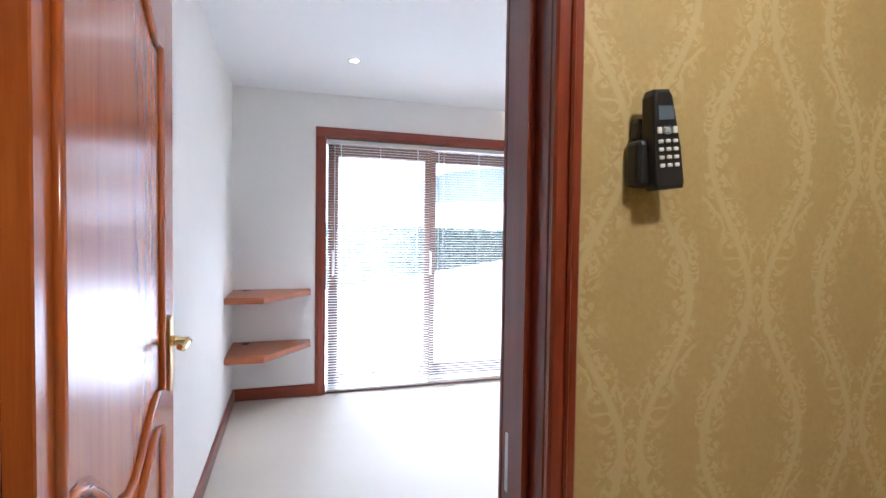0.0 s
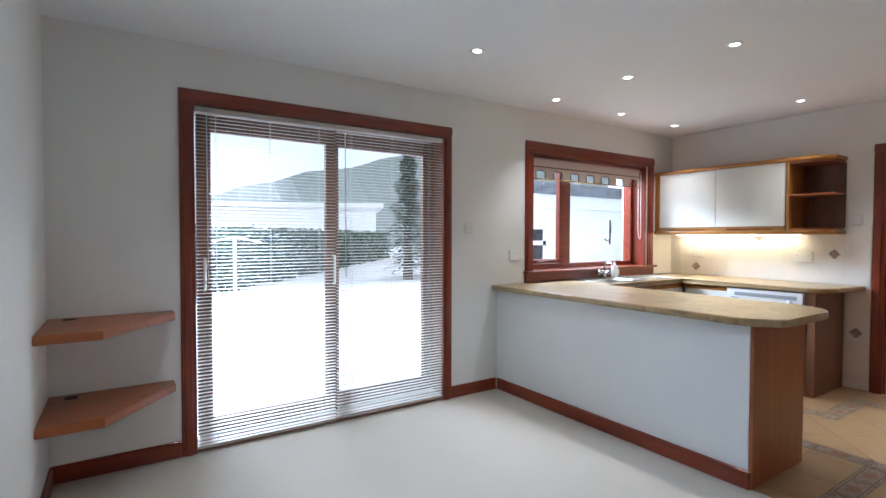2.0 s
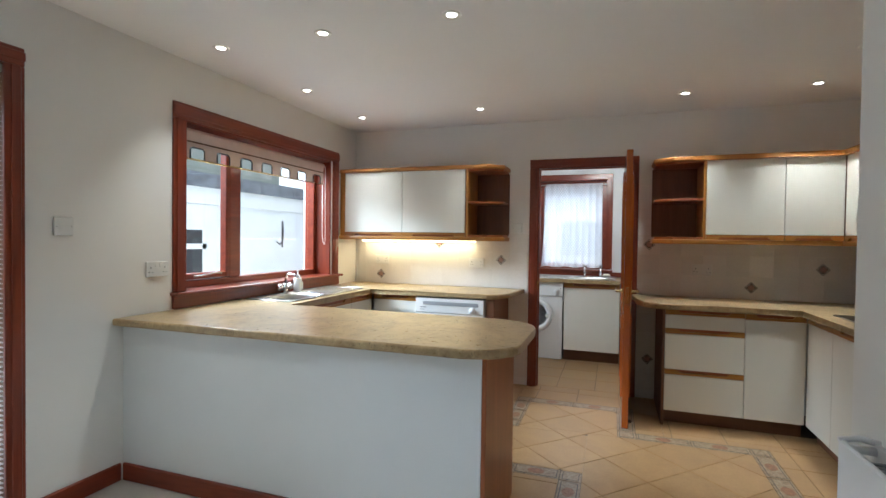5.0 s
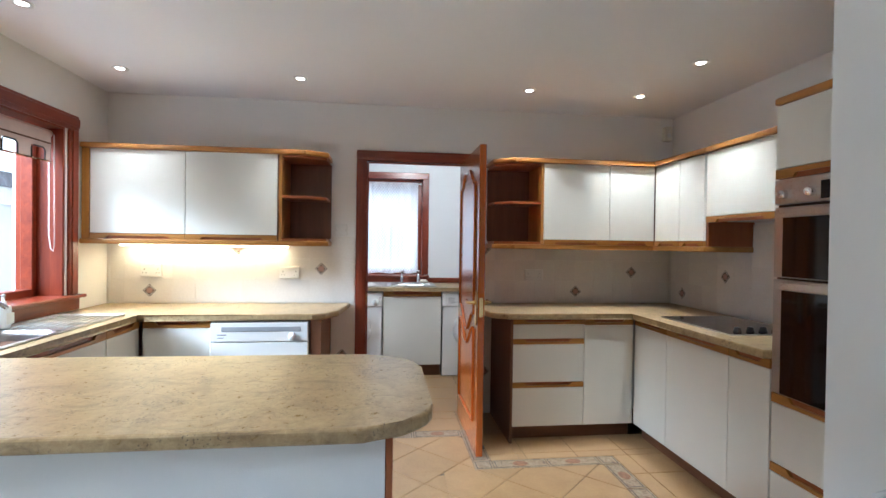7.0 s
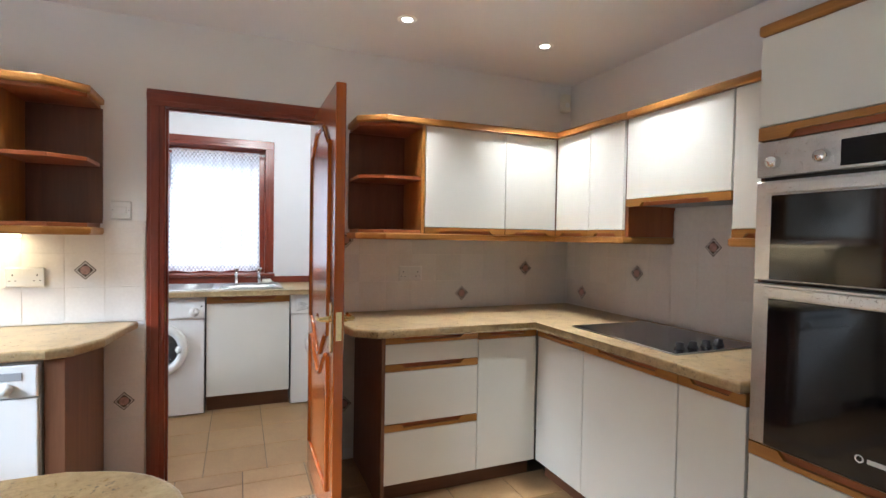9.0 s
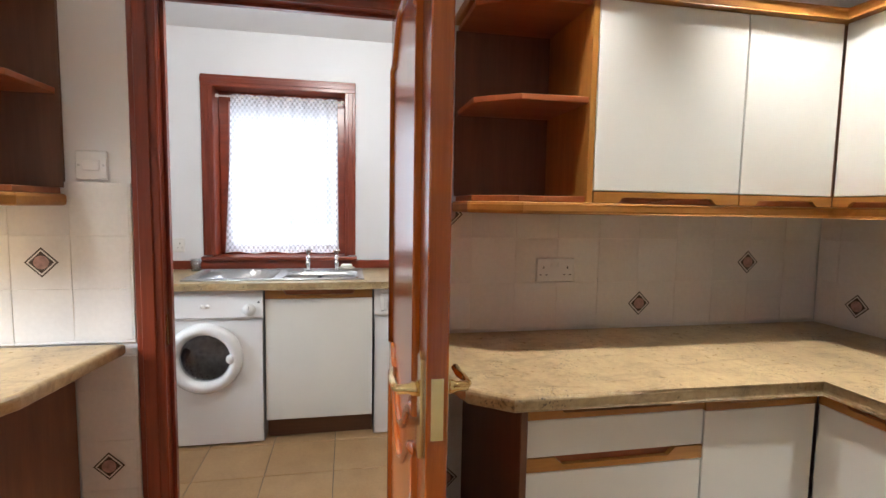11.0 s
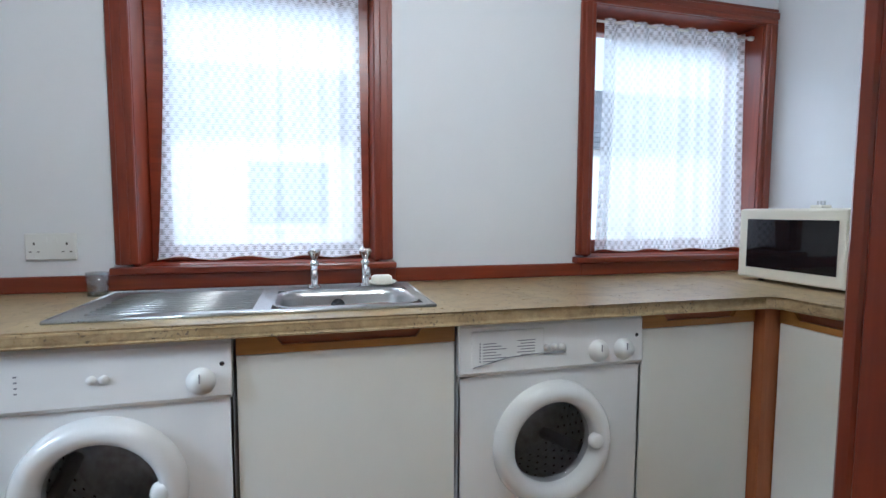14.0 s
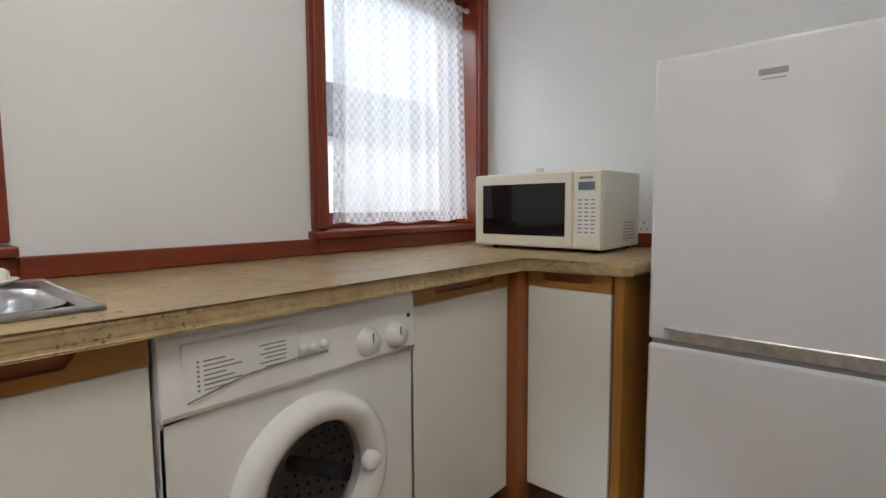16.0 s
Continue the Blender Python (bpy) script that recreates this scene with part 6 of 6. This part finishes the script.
def slab(poly, z0, z1, e=0.0018):
    bm = bmesh.new()
    cx, cy = sum(p[0] for p in poly) / len(poly), sum(p[1] for p in poly) / len(poly)
    lo = [bm.verts.new((x, y, z0)) for x, y in poly]
    mid = [bm.verts.new((x, y, z1 - e)) for x, y in poly]
    hi = [bm.verts.new((x + (cx - x) * e * 8, y + (cy - y) * e * 8, z1)) for x, y in poly]
    k = len(poly)
    for a, b in ((lo, mid), (mid, hi)):
        for i in range(k):
            bm.faces.new((a[i], a[(i + 1) % k], b[(i + 1) % k], b[i]))
    bm.faces.new(hi)
    bmesh.ops.recalc_face_normals(bm, faces=bm.faces)
    return bm


kf = setting("floor_kitchen", boxes((2.876, 0.2, -0.011, 5.43, 4.56, -0.004)), "grout", "beige tiled kitchen floor with patterned borders")
uf = setting("floor_utility", boxes((5.431, 0.2, -0.011, 7.035, 4.0, -0.004)), "grout", "beige tiled utility floor")
B = 0.06
LINE = [(2.88, 2.25), (3.74, 2.25), (3.74, 3.70), (4.43, 3.70), (4.43, 2.72), (4.99, 2.72), (4.99, 1.94), (4.48, 1.94), (4.48, 1.15), (2.88, 1.15)]
# the diagonal field lies inside these rectangles
FIELD = [(2.88, 1.15 + B, 4.48 - B, 2.25 - B), (3.74 + B, 2.25 - B, 4.43 - B, 3.70 - B), (4.43 - B, 1.94 + B, 4.99 - B, 2.72 - B), (4.48 - B - 0.001, 1.94 + B, 4.48 - B, 2.25 - B)]
FIELD = [*FIELD[:2], (4.42, 1.94 + B, 4.99 - B, 2.72 - B), (4.43 - B, 2.25 - B, 4.42, 2.72 - B)]
side, ox, oy, gap = 0.33, 4.05, 2.08, 0.004
c45 = math.sqrt(0.5)
for rect in FIELD:
    for i in range(-9, 10):
        for j in range(-9, 10):
            cx = ox + ((i + 0.5) - (j + 0.5)) * side * c45
            cy = oy + ((i + 0.5) + (j + 0.5)) * side * c45
            h = (side - gap) * c45
            poly = clip_rect([(cx + h, cy), (cx, cy + h), (cx - h, cy), (cx, cy - h)], (rect[0] + 0.0001, rect[1] + 0.0001, rect[2] - 0.0001, rect[3] - 0.0001))
            if poly and area(poly) > 0.0008:
                part("tile", slab(poly, -0.0039, 0.0), "tile", kf)
OUTER = [(2.88, 2.25 + B, 3.74 - B, 2.56), (3.40, 2.56, 3.74 - B, 4.10), (3.74 - B, 3.70 + B, 4.43 + B, 4.10), (4.43 + B, 2.72 + B, 4.86, 4.10), (4.86, 2.72 + B, 5.38, 2.96), (4.99 + B, 1.86, 5.43, 2.72 + B), (4.48 + B, 1.70, 4.99 + B, 1.94 - B), (4.99 + B, 1.70, 5.38, 1.86), (4.48 + B, 0.72, 4.87, 1.70), (2.88, 0.72, 4.48 + B, 1.15 - B)]
for rect in OUTER:
    x = math.floor(rect[0] / 0.33) * 0.33
    while x < rect[2]:
        y = math.floor(rect[1] / 0.33) * 0.33
        while y < rect[3]:
            poly = clip_rect([(x + 0.002, y + 0.002), (x + 0.328, y + 0.002), (x + 0.328, y + 0.328), (x + 0.002, y + 0.328)], (rect[0] + 0.001, rect[1] + 0.001, rect[2] - 0.001, rect[3] - 0.001))
            if poly and area(poly) > 0.0008:
                part("tile", slab(poly, -0.0039, 0.0), "tile", kf)
            y += 0.33
        x += 0.33
for (xa, ya), (xb, yb) in zip(LINE, LINE[1:]):
    d = math.hypot(xb - xa, yb - ya)
    ux, uy = (xb - xa) / d, (yb - ya) / d
    k = max(1, round((d - 2 * B) / 0.28))
    L = (d - 2 * B) / k
    g = 0.003
    cells = [(-B, B, True)] + [(B + i * L, B + (i + 1) * L, False) for i in range(k)]
    for s0, s1, corner in cells:
        def at(s, w):
            return (xa + ux * s - uy * w, ya + uy * s + ux * w)
        poly = [at(s0 + g, -B + g), at(s1 - g, -B + g), at(s1 - g, B - g), at(s0 + g, B - g)]
        poly = clip_rect(poly, (2.88, 0.3, 5.38, 4.4))
        if not poly:
            continue
        p = part("border_tile", slab(poly, -0.0039, 0.0), "btile", kf, "patterned brown border tile")
        m0, m1 = at((s0 + s1) / 2, 0)
        for inset, top, mat, nm in ((0.011, 0.0006, "inset", "line_frame"), (0.016, 0.0010, "btile", "panel_field")):
            a0, a1, hw = s0 + g + inset, s1 - g - inset, B - g - inset
            inner = clip_rect([at(a0, -hw), at(a1, -hw), at(a1, hw), at(a0, hw)], (2.88, 0.3, 5.38, 4.4))
            if inner:
                part(nm, slab(inner, 0.0001, top, 0.0003), mat, p)
        if not corner:
            rr = 0.032
            ell = [(m0 + ux * 1.5 * rr * math.cos(a) - uy * rr * math.sin(a), m1 + uy * 1.5 * rr * math.cos(a) + ux * rr * math.sin(a)) for a in [i * math.pi / 9 for i in range(18)]]
            part("medallion", slab(ell, 0.0002, 0.0018, 0.0005), "rust", p, "reddish oval medallion")
x = 5.432
while x < 7.03:
    y = 0.2
    while y < 4.0:
        part("tile", slab([(x + 0.002, y + 0.002), (min(x + 0.328, 7.033), y + 0.002), (min(x + 0.328, 7.033), min(y + 0.328, 3.998)), (x + 0.002, min(y + 0.328, 3.998))], -0.0039, 0.0), "tile", uf)
        y += 0.33
    x += 0.33

T = 0.163


def wall_tiles(name, axis, face, out, u0, u1, z0, z1, anchor, motifs):
    """Glazed tiles on a wall with diamond motifs at (u, z)."""
    a, b = sorted((face, face + out * 0.0085))
    bk = setting(name, box(a, u0, z0, b, u1, z1) if axis == "x" else box(u0, a, z0, u1, b, z1), "wgrout", "glazed cream wall tiles with diamond motifs")
    us = []
    u = anchor
    while u > u0:
        u -= T
    while u < u1 - 0.004:
        us.append((max(u, u0), min(u + T, u1)))
        u += T
    zs = []
    z = 0.885 + 3 * T
    while z > z0 + 0.004:
        zs.append((max(z - T, z0), min(z, z1)))
        z -= T
    for ua, ub in us:
        for za, zb in zs:
            if ub - ua < 0.006 or zb - za < 0.006:
                continue
            lo, hi = sorted((face + out * 0.0086, face + out * 0.010))
            e = 0.0007
            t = part("tile", box(lo, ua + e, za + e, hi, ub - e, zb - e, 0.0008) if axis == "x" else box(ua + e, lo, za + e, ub - e, hi, zb - e, 0.0008), "wtile", bk)
            for mu, mz in motifs:
                if ua <= mu < ub and za <= mz < zb:
                    f = face + out * 0.0102
                    def dia(r):
                        return [(mu + r, mz), (mu, mz + r), (mu - r, mz), (mu, mz - r)]
                    pl2 = "yz" if axis == "x" else "xz"
                    part("motif_border", prism(dia(0.046), *sorted((f, f + out * 0.0006)), plane=pl2), "inset", t, "dark diamond motif")
                    part("motif_field", prism(dia(0.040), *sorted((f, f + out * 0.0012)), plane=pl2), "wtile", t)
                    part("motif_ring", prism(dia(0.034), *sorted((f, f + out * 0.0016)), plane=pl2), "inset", t)
                    cir = [(mu + 0.021 * math.cos(k * math.pi / 8), mz + 0.021 * math.sin(k * math.pi / 8)) for k in range(16)]
                    part("motif_centre", prism(cir, *sorted((f, f + out * 0.0024)), plane=pl2), "rose", t, "dusty rose centre")


wall_tiles("tiling_east_left", "x", 5.3795, -1, 2.77, 4.50, 0.875, 1.374, 2.94, [(4.235, 0.965), (3.62, 1.275), (3.02, 1.13)])
wall_tiles("tiling_east_left_low", "x", 5.3795, -1, 2.77, 2.94, 0.07, 0.832, 2.94, [(2.86, 0.475)])
wall_tiles("tiling_east_right", "x", 5.3795, -1, 0.215, 1.853, 0.875, 1.374, 1.685, [(1.765, 1.293), (1.02, 0.964), (0.55, 1.12)])
wall_tiles("tiling_east_right_low", "x", 5.3795, -1, 1.71, 1.853, 0.07, 0.832, 1.685, [(1.765, 0.335)])
wall_tiles("tiling_south", "y", 0.2005, 1, 3.595, 5.365, 0.875, 1.48, 5.285, [(5.20, 0.967), (4.71, 1.13), (4.22, 1.293)])
